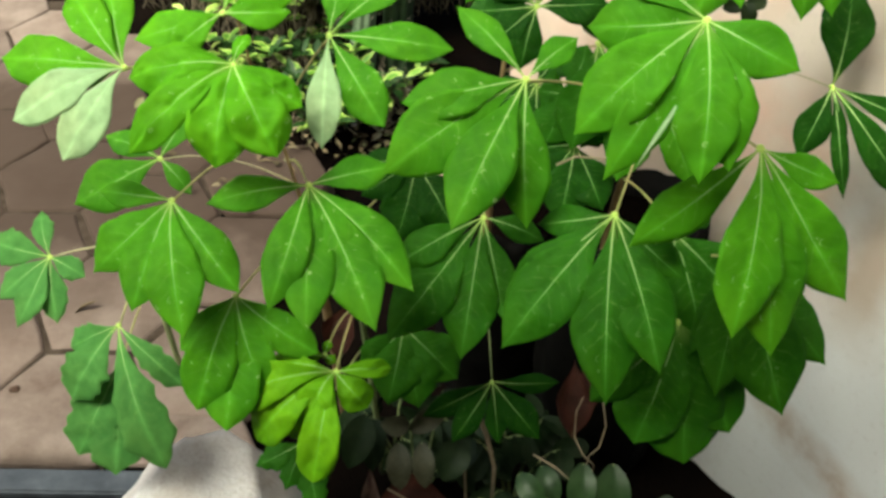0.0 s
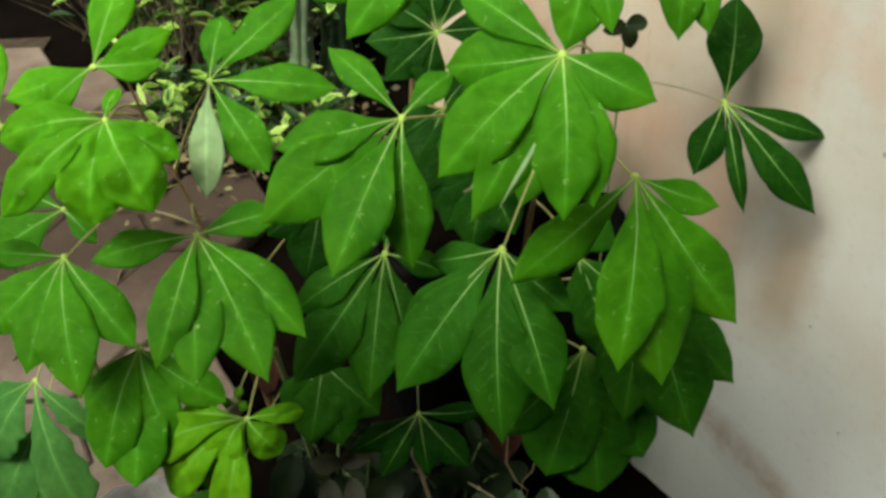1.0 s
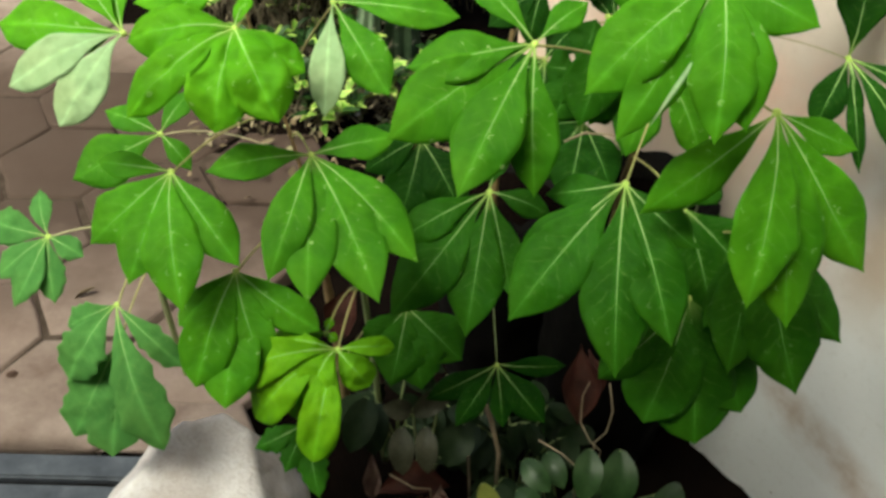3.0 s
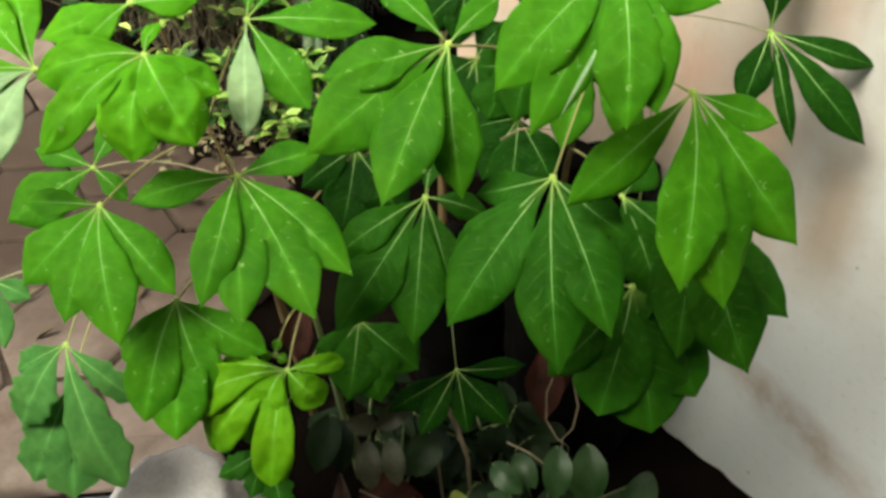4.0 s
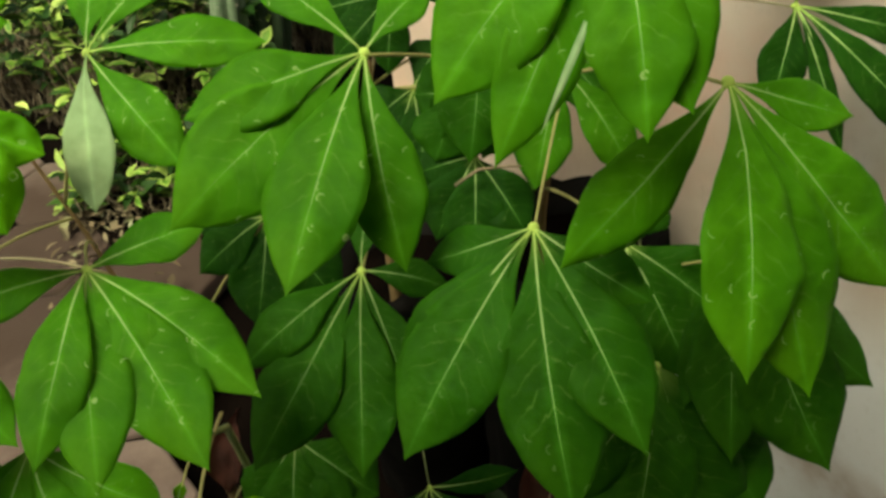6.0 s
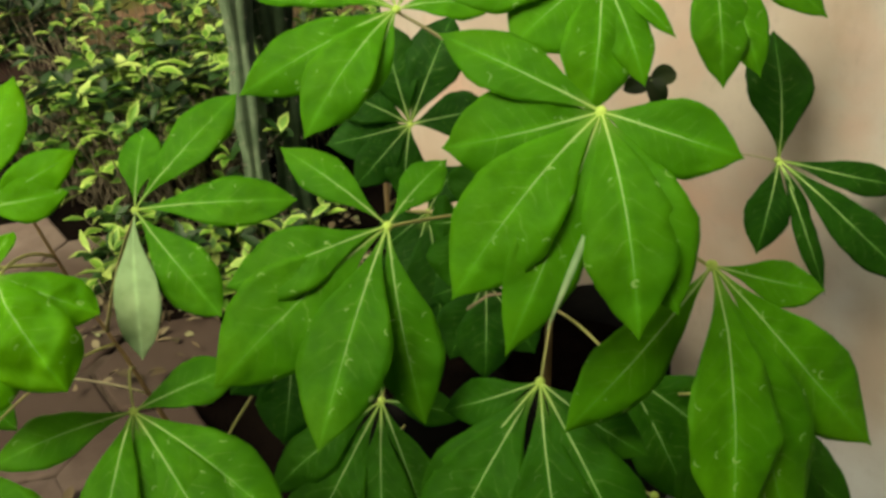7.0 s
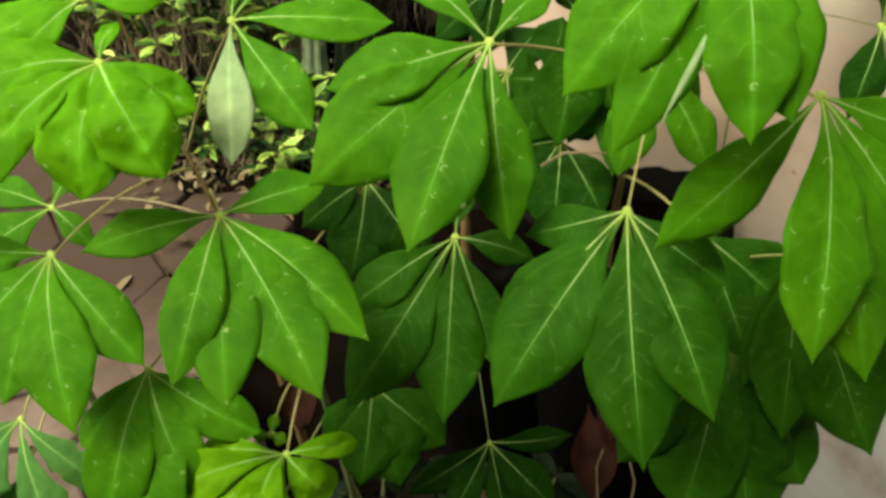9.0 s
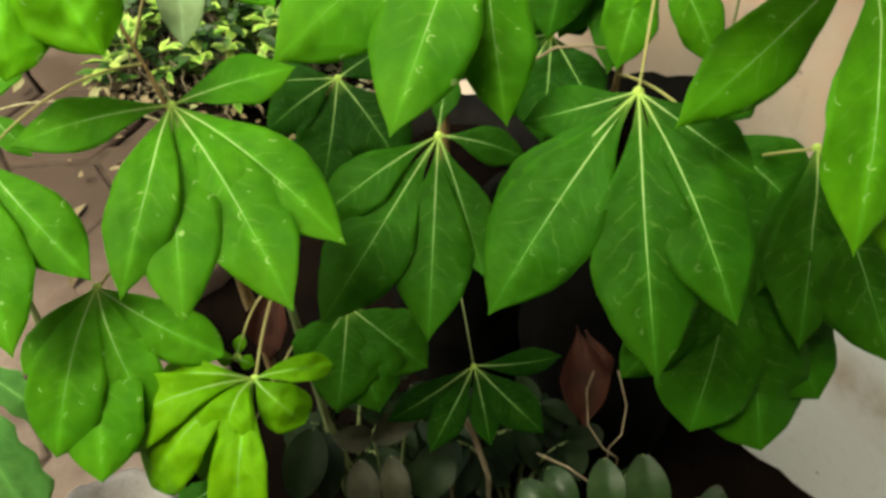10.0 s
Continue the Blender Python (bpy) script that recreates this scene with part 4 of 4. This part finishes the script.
shrub((-0.42, 2.42, 0), 0.25, 0.42, 80, 1, "low shrub with small variegated green and cream leaves", size=1.28)
shrub((-0.68, 2.58, 0), 0.21, 0.40, 58, 2, "low shrub with small variegated green and cream leaves", size=1.28)
shrub((-0.30, 2.75, 0), 0.26, 0.46, 78, 3, "low shrub with small variegated green and cream leaves", size=1.28)
shrub((-0.62, 2.95, 0), 0.28, 0.46, 75, 4, "low shrub with small variegated green and cream leaves")
shrub((0.08, 2.70, 0), 0.26, 0.5, 75, 5, "low shrub with small variegated green and cream leaves")
shrub((-0.33, 2.06, -0.02), 0.26, 0.15, 80, 6, "low trailing end of the shrub over dry leaves", size=1.15)
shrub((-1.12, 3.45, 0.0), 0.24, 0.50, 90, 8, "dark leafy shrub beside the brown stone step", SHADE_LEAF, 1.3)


def stone_step():
    ob = thing("stone_step", (-1.75, 3.35, 0), "low brown stone step beyond the paving", "step")
    for x, wide in ((-0.58, 0.53), (-0.02, 0.57), (0.56, 0.56)):
        bm = bmesh.new()
        bmesh.ops.create_cube(bm, size=1, matrix=Matrix.Diagonal((wide, 0.5, 0.15, 1)))
        bmesh.ops.subdivide_edges(bm, edges=bm.edges[:], cuts=7, use_grid_fill=True)
        for v in bm.verts:
            p = v.co + Vector((x, 0, 0))
            v.co += Vector((noise.noise(p * 4), noise.noise(p * 5 + Vector((3, 0, 0))), noise.noise(p * 6))) * 0.012
        part("slab", bmesh_to("slab", bm, [STEP_STONE], False), ob, "", Matrix.Translation((x, 0, 0.06)))


stone_step()


def oval_leaf_mesh(length, width, material, chance):
    r = random.Random(chance)
    verts, faces = [], []
    along, across = 8, 3
    for i in range(along + 1):
        s = i / along
        half = width / 2 * (math.sin(math.pi * min(1, 0.03 + s * 0.97)) ** 0.6)
        for k in range(-across, across + 1):
            u = k / across
            verts.append(Vector((half * u, length * s, length * (0.10 * math.sin(math.pi * s) - 0.16 * s * s) + half * (0.28 * abs(u) - 0.04))))
    row, count = 2 * across + 1, len(verts)
    verts += [v - Vector((0, 0, 0.0008)) for v in verts]
    for i in range(along):
        for k in range(row - 1):
            a = i * row + k
            faces.append((a, a + 1, a + row + 1, a + row))
            faces.append((count + a, count + a + row, count + a + row + 1, count + a + 1))
    return mesh_of("leaf", verts, faces, [material])


def bed_plant(at, label, material, stems, reach, tall, size, seed):
    """A low plant of short stalks, each with a few oval glossy leaves."""
    ob = thing("bed_plant", at, label, "plant", "bed plants")
    r = random.Random(seed)
    kinds = [oval_leaf_mesh(size * r.uniform(0.8, 1.1), size * r.uniform(0.46, 0.62), material, r.random()) for _ in range(4)]
    for i in range(stems):
        turn = 6.283 * i / stems + r.uniform(-0.4, 0.4)
        out = Vector((math.cos(turn), math.sin(turn), 0))
        end = out * reach * r.uniform(0.5, 1.0) + Vector((0, 0, tall * r.uniform(0.6, 1.0)))
        line = [Vector((0, 0, -0.02)).lerp(end, k / 6) + Vector((0, 0, 0.25 * tall * math.sin(math.pi * k / 6))) for k in range(7)]
        sv, sf = tube_data(line, [0.0030, 0.0028, 0.0026, 0.0023, 0.002, 0.0018, 0.0014], 6)
        part("stalk", mesh_of("stalk", sv, sf, [STEM]), ob)
        for k in range(3, 7):
            for sign in (-1, 1):
                ahead = (out * 0.5 + Vector((-out.y, out.x, 0)) * sign * r.uniform(0.4, 1.0) + Vector((0, -0.35, r.uniform(-0.7, 0.2)))).normalized()
                up = (Vector((0, -0.5, 1)) + out * 0.4)
                up = (up - ahead * up.dot(ahead)).normalized()
                spin = Matrix((ahead.cross(up), ahead, up)).transposed().to_4x4()
                part("leaf", r.choice(kinds), ob, "", Matrix.Translation(line[k]) @ spin)


def drooping_leaf(plant, start, tip, width, material, base):
    """One oval leaf hung from start to tip, on a stalk that rises from the plant's base."""
    at0 = plant.matrix_basis.translation
    start, tip = Vector(start), Vector(tip)
    ahead = (tip - start).normalized()
    up = Vector((0, -0.75, 0.66))
    up = (up - ahead * up.dot(ahead)).normalized()
    spin = Matrix((ahead.cross(up), ahead, up)).transposed().to_4x4()
    part("leaf", oval_leaf_mesh((tip - start).length, width, material, start.x), plant, "", Matrix.Translation(start - at0) @ spin)
    line = bend(Vector(base) - at0, start - at0, 0.02, 7)
    sv, sf = tube_data(line, [0.0026 - 0.0002 * i for i in range(8)], 6)
    part("stalk", mesh_of("stalk", sv, sf, [STEM]), plant)


dusty_plant = thing("bed_plant", (0.0, 0.86, -0.07), "small plant with dusty dark oval leaves in the shade", "plant", "bed plants")
for start, tip, width, material in (
    ((-0.013, 0.798, 0.205), (-0.009, 0.741, 0.171), 0.037, DUSTY),
    ((0.021, 0.799, 0.205), (0.027, 0.744, 0.173), 0.033, DUSTY),
    ((0.002, 0.815, 0.223), (-0.036, 0.803, 0.241), 0.031, DUSTY),
    ((0.004, 0.810, 0.218), (0.057, 0.837, 0.246), 0.034, DUSTY),
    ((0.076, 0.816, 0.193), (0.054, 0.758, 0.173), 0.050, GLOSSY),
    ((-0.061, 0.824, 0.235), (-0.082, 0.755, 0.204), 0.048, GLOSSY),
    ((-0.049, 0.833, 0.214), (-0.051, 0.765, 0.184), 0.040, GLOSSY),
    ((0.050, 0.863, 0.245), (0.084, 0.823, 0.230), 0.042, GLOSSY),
):
    drooping_leaf(dusty_plant, start, tip, width, material, (0.01, 0.86, -0.08))
round_plant = thing("bed_plant", (0.24, 0.80, -0.07), "small plant with glossy grey-green oval leaves in the bed", "plant", "bed plants")
for start, tip, width in (
    ((0.251, 0.765, 0.210), (0.241, 0.705, 0.175), 0.042),
    ((0.294, 0.765, 0.210), (0.285, 0.700, 0.157), 0.052),
    ((0.387, 0.745, 0.151), (0.331, 0.695, 0.162), 0.046),
    ((0.162, 0.770, 0.173), (0.196, 0.725, 0.166), 0.036),
    ((0.154, 0.740, 0.143), (0.188, 0.705, 0.143), 0.036),
    ((0.274, 0.790, 0.120), (0.335, 0.790, 0.120), 0.040),
    ((0.310, 0.770, 0.106), (0.244, 0.780, 0.136), 0.038),
    ((0.197, 0.790, 0.165), (0.218, 0.740, 0.154), 0.034),
):
    drooping_leaf(round_plant, start, tip, width, GLOSSY_GREEN, (0.24, 0.80, -0.08))
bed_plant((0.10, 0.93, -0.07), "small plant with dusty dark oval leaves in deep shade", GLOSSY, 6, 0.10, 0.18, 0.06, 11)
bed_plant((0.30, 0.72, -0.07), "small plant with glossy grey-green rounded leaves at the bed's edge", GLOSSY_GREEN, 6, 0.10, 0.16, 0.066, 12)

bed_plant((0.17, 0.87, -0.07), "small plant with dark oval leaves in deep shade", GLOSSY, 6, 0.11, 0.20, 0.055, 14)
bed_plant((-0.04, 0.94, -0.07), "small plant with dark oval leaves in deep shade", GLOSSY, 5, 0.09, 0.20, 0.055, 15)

yellow_sprout = thing("sprout", (0.115, 0.74, -0.07), "single yellowish upright leaf standing in the bed", "plant")
drooping_leaf(yellow_sprout, (0.105, 0.748, 0.145), (0.125, 0.715, 0.105), 0.034, LEAF_UNDER_DULL, (0.115, 0.75, -0.08))


def dead_leaf(at, length, width, turn, tip, label, material=None):
    r = random.Random(round(length * 10000))
    verts, faces = [], []
    along, across = 12, 5
    for i in range(along + 1):
        s = i / along
        half = width / 2 * blade_width(s, 0.6, 1.0)
        for k in range(-across, across + 1):
            u = k / across
            roll = u * 1.25
            verts.append(Vector((half * math.sin(roll) / 1.1, length * s, half * (1 - math.cos(roll)) + 0.10 * length * math.sin(4 * s) + 0.008 * noise.noise((u * 3, s * 5, length * 90)) + r.gauss(0, 0.0008))))
    row, count = 2 * across + 1, len(verts)
    verts += [v - Vector((0, 0, 0.0008)) for v in verts]
    for i in range(along):
        for k in range(row - 1):
            a = i * row + k
            faces.append((a, a + 1, a + row + 1, a + row))
            faces.append((count + a, count + a + row, count + a + row + 1, count + a + 1))
    ob = tagged(new("dead_leaf", mesh_of("dead_leaf", verts, faces, [material or DEAD])), label, "dead leaf", "dead leaves")
    ob.matrix_basis = pose(*at, tip, 0, turn)
    return ob


dead_leaf((0.246, 0.905, 0.272), 0.115, 0.064, 176, -32, "broad curled red-brown dead leaf with pale edges over the soil")
dead_leaf((0.262, 0.92, 0.245), 0.075, 0.038, 190, -35, "curled red-brown dead leaf caught over the soil")
dead_leaf((-0.06, 0.785, 0.05), 0.12, 0.07, -80, 4, "curled red-brown dead leaf lying on the soil")
dead_leaf((0.02, 0.79, 0.06), 0.075, 0.05, 200, 5, "curled red-brown dead leaf lying on the soil")
dead_leaf((-0.09, 1.0, 0.30), 0.10, 0.06, 160, -40, "curled red-brown dead leaf caught over the soil")
dead_leaf((-0.055, 0.79, 0.165), 0.08, 0.03, 182, -55, "narrow curled pinkish dry leaf standing in the bed", HUSK)
dead_leaf((0.045, 0.785, 0.085), 0.045, 0.03, 180, -30, "small tan dry leaf lying in the bed", HUSK)


def twig(points, radius, label, material=None):
    origin = Vector(points[0])
    verts, faces = tube_data([Vector(p) - origin for p in points], [radius * (1 - 0.12 * i) for i in range(len(points))], 7)
    ob = tagged(new("twig", mesh_of("twig", verts, faces, [material or STRAW])), label, "twig", "twigs")
    ob.location = origin
    return ob


twig([(0.10, 0.84, 0.23), (0.115, 0.81, 0.21), (0.128, 0.79, 0.16), (0.13, 0.80, 0.0)], 0.004, "pale bent dry twig standing in the bed")
twig([(0.193, 0.968, 0.584), (0.217, 0.968, 0.598), (0.244, 0.955, 0.605), (0.262, 0.965, 0.595), (0.292, 0.99, 0.585)], 0.0017, "pale curled dry stalk hanging on the stem")
twig([(0.43, 1.10, 0.873), (0.428, 1.095, 0.847), (0.423, 1.10, 0.83), (0.438, 1.095, 0.83), (0.455, 1.07, 0.835), (0.471, 1.04, 0.848)], 0.0016, "thin brown dry twig lying against the wall")
twig([(0.365, 1.03, 0.96), (0.368, 1.02, 0.921), (0.371, 1.02, 0.899), (0.372, 1.01, 0.887), (0.377, 1.0, 0.885), (0.392, 0.985, 0.886)], 0.0022, "thin brown dry twig hanging among the leaves by the wall", RED_BARK)
twig([(0.402, 1.01, 0.935), (0.399, 1.0, 0.914), (0.398, 1.0, 0.9), (0.389, 0.99, 0.892), (0.372, 0.972, 0.888), (0.345, 0.955, 0.885)], 0.0020, "thin brown dry twig hanging among the leaves by the wall", RED_BARK)
twig([(0.262, 0.86, 0.262), (0.245, 0.835, 0.240), (0.240, 0.80, 0.225), (0.252, 0.775, 0.215), (0.268, 0.77, 0.20), (0.27, 0.78, -0.06)], 0.0013, "thin pale dry twig winding past the dead leaf")
twig([(0.285, 0.855, 0.245), (0.288, 0.82, 0.225), (0.276, 0.79, 0.215), (0.262, 0.785, 0.20), (0.26, 0.79, -0.06)], 0.0012, "thin pale dry twig winding past the dead leaf")
twig([(0.185, 0.80, 0.18), (0.215, 0.775, 0.185), (0.24, 0.76, 0.17), (0.245, 0.77, -0.06)], 0.0015, "thin grey dry twig lying across the bed")
twig([(-0.03, 0.77, 0.13), (0.005, 0.755, 0.12), (0.03, 0.76, 0.11), (0.035, 0.77, -0.06)], 0.0017, "thin grey dry twig lying across the bed")
twig([(0.085, 0.80, 0.14), (0.088, 0.79, 0.08), (0.09, 0.80, 0.0)], 0.0022, "thin pale dry twig standing in the bed")


def grow_bag(at, tall, shift):
    """A crumpled black bag of soil at the foot of a plant."""
    ob = thing("grow_bag", at, "crumpled black plastic grow bag standing in for a dark mass in deep shade by the wall", "grow bag", "grow bags")
    verts, faces, sides, rings = [], [], 40, 16
    for j in range(rings + 1):
        s = j / rings
        for k in range(sides):
            t = 2 * math.pi * k / sides
            r = 0.105 + 0.012 * math.sin(s * 3) + 0.010 * noise.noise((math.cos(t) * 2.5 + shift, math.sin(t) * 2.5, s * 4)) + 0.006 * noise.noise((math.cos(t) * 7, math.sin(t) * 7, s * 11))
            top = tall * s + (0.025 * noise.noise((math.cos(t) * 3, math.sin(t) * 3, 8)) if s > 0.9 else 0)
            verts.append((r * math.cos(t), r * math.sin(t), top))
    for k in range(sides):
        t = 2 * math.pi * k / sides
        verts.append((0.085 * math.cos(t), 0.085 * math.sin(t), tall - 0.06))
    for j in range(rings + 1):
        for k in range(sides):
            a, b = j * sides + k, j * sides + (k + 1) % sides
            faces.append((a, b, b + sides, a + sides))
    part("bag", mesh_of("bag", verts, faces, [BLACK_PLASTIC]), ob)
    verts = [(0.088 * r * math.cos(0.2618 * k), 0.088 * r * math.sin(0.2618 * k), tall - 0.045 + 0.01 * noise.noise((k, r * 5, 3))) for r in (1.0, 0.6, 0.25) for k in range(24)]
    faces = [(i * 24 + k, i * 24 + (k + 1) % 24, (i + 1) * 24 + (k + 1) % 24, (i + 1) * 24 + k) for i in range(2) for k in range(24)] + [tuple(48 + k for k in range(24))]
    part("soil", mesh_of("soil", verts, faces, [SOIL]), ob, "dark soil with shade painted in")


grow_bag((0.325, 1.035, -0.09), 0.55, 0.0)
# added as a dark mass to fill the gap behind the lower plant
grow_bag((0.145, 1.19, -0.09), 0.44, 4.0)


def litter():
    """Dry leaf scraps and chips strewn over the soil."""
    r = random.Random(5)
    verts, faces = [], []
    for i in range(916):
        if i >= 900:
            x, y = r.uniform(-0.78, -0.24), r.uniform(1.25, 2.0)
        elif r.random() < 0.86:
            x, y = r.uniform(-0.60, 0.05), r.gauss(2.02, 0.13)
        else:
            x, y = r.uniform(-0.55, -0.1), r.gauss(2.0, 0.2)
        way = Vector((r.gauss(0, 1), r.gauss(0, 1), r.gauss(0, 0.25))).normalized()
        z = (0.003 if x < -0.2 else ground_height(x, y)) + r.uniform(0.002, 0.03)
        shrub_leaf(verts, faces, Vector((x, y, z)), way, Vector((r.gauss(0, 0.4), r.gauss(0, 0.4), 1)).normalized(), r.uniform(0.012, 0.045) * (1.5 if i >= 900 else 1.0), r.uniform(0.006, 0.020) * (1.4 if i >= 900 else 1.0))
    tagged(new("leaf_litter", mesh_of("leaf_litter", verts, faces, [LITTER])), "dry leaf scraps strewn over soil and paving", "leaf litter", kind="stuff")


litter()


def pebbles():
    r = random.Random(9)
    made = []
    for k in range(3):
        bm = bmesh.new()
        bmesh.ops.create_icosphere(bm, subdivisions=2, radius=1)
        for v in bm.verts:
            v.co *= 1 + 0.25 * noise.noise(v.co * 1.7 + Vector((k * 5, 0, 0)))
        made.append(bmesh_to("pebble", bm, [PEBBLE], True))
    for _ in range(26):
        ob = tagged(new("pebble", made[r.randrange(3)]), "small white pebble on the soil", "pebble", "pebbles")
        size = r.uniform(0.006, 0.016)
        x, y = r.gauss(-0.27, 0.05), r.gauss(1.97, 0.04)
        ob.matrix_basis = pose(x, y, 0.004 + size * 0.4, r.uniform(0, 40), r.uniform(0, 40), r.uniform(0, 360)) @ Matrix.Diagonal((size, size * 0.8, size * 0.6, 1))
    dull = made[0].copy()
    dull.materials[0] = BROWN_STONE
    ob = tagged(new("pebble", dull), "small brown pebble lodged in a paving joint", "pebble", "pebbles")
    ob.matrix_basis = pose(-0.73, 1.045, 0.0) @ Matrix.Diagonal((0.011, 0.009, 0.007, 1))


pebbles()


def clover():
    """A sprig with three round dark leaflets against the wall."""
    ob = thing("clover_sprig", (0.40, 1.02, -0.08), "small sprig with three dark round leaflets near the wall", "plant")
    hub = Vector((0.360, 0.90, 0.846))
    base = Vector((0.40, 1.02, -0.08))
    verts, faces = tube_data(bend((0, 0, -0.02), hub - base, 0.0), 0.0012, 6)
    part("stalk", mesh_of("stalk", verts, faces, [STEM]), ob)
    me = oval_leaf_mesh(0.024, 0.018, CLOVER, 0.3)
    n = Vector((0, -0.75, 0.65))
    for angle in (98, 12, -80):
        t = radians(angle)
        ahead = Vector((math.sin(t), -0.65 * math.cos(t), -0.75 * math.cos(t))).normalized()
        up = (n - ahead * n.dot(ahead)).normalized()
        spin = Matrix((ahead.cross(up), ahead, up)).transposed().to_4x4()
        part("leaf", me, ob, "", Matrix.Translation(hub - base) @ spin)


clover()


# ---- hexagonal paving ----
JOINT_SAND = plain_material("joint_sand", (0.026, 0.018, 0.013), (0.080, 0.058, 0.045), 30.0, 0.95, 0.1, 220.0, 0.6, 0.003)


def bedding():
    """The gritty sand that fills the joints."""
    verts, faces = [], []
    for x0, x1, y0, y1 in ((-2.65, -0.46, 0.888, 1.75), (-2.65, -1.02, 1.75, 2.60)):
        nx, ny, start = 40, 24, len(verts)
        for j in range(ny + 1):
            for i in range(nx + 1):
                x, y = x0 + (x1 - x0) * i / nx, y0 + (y1 - y0) * j / ny
                verts.append((x, y, -0.0052 + 0.0016 * noise.noise((x * 19, y * 19, 4))))
        for j in range(ny):
            for i in range(nx):
                a = start + j * (nx + 1) + i
                faces.append((a, a + 1, a + nx + 2, a + nx + 1))
    tagged(new("bedding", mesh_of("bedding", verts, faces, [JOINT_SAND])), "brown gritty sand filling the paving joints", "sand", kind="structure")


bedding()


def paving():
    side, gap, tall = 0.161, 0.0034, 0.05
    ob = thing("pavement", (0, 0, 0), "worn pinkish-brown hexagonal concrete paving with dark joints", "pavement", kind="structure")
    r = random.Random(21)
    kinds = []
    for k in range(5):
        verts, faces = [], []
        s = side - gap * 1.15
        for ring, (scale, z) in enumerate(((1.0, -tall), (1.0, -0.007), (0.975, -0.0015), (0.93, 0.0), (0.5, 0.001))):
            for c in range(24):
                a, f = c // 4, (c % 4) / 4
                p, q = (Vector((math.cos(radians(60 * j)), math.sin(radians(60 * j)), 0)) for j in (a, a + 1))
                v = p.lerp(q, f) * s * scale
                if ring:
                    v += Vector((noise.noise((v.x * 18 + k * 9, v.y * 18, 1)), noise.noise((v.x * 18, v.y * 18 + k * 9, 5)), 0)) * 0.005
                v.z = z + (0.0016 * noise.noise((v.x * 14 + k * 7, v.y * 14, 3)) if ring > 1 else 0)
                verts.append(v)
        for ring in range(4):
            for c in range(24):
                a, b = ring * 24 + c, ring * 24 + (c + 1) % 24
                faces.append((a, b, b + 24, a + 24))
        faces.append(tuple(96 + c for c in range(24)))
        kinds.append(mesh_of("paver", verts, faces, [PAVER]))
    half = side * math.sqrt(3) / 2
    for i in range(-9, 5):
        for j in range(-4, 16):
            x = -0.866 + i * 1.5 * side
            y = 1.697 + (j - 4) * 2 * half + (half if i % 2 else 0)
            edge = -0.20 + 0.05 * math.sin(y * 3)
            if not (-2.7 < x < edge and 0.884 - half * 0.8 < y < 4.2) or (x > -1.0 and y > 2.28) or y > 2.62 or (x > -0.52 and y > 1.80):
                continue
            place = Matrix.Translation((x + r.gauss(0, 0.003), y + r.gauss(0, 0.003), r.gauss(0, 0.0018))) @ pose(0, 0, 0, r.gauss(0, 0.35), r.gauss(0, 0.35), 60 * r.randrange(6) + r.gauss(0, 0.6))
            me = r.choice(kinds)
            if y - half < 0.89:
                # cut along the slate edging
                bm = bmesh.new()
                bm.from_mesh(me)
                bm.transform(place)
                cut = bmesh.ops.bisect_plane(bm, geom=bm.verts[:] + bm.edges[:] + bm.faces[:], plane_co=(0, 0.886, 0), plane_no=(0, -1, 0), clear_outer=True)
                bmesh.ops.holes_fill(bm, edges=[e for e in bm.edges if e.is_boundary])
                bm.transform(place.inverted())
                me = bmesh_to("paver", bm, [], True)
                me.materials.clear()
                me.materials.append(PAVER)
            part("paver", me, ob, "", place)


paving()
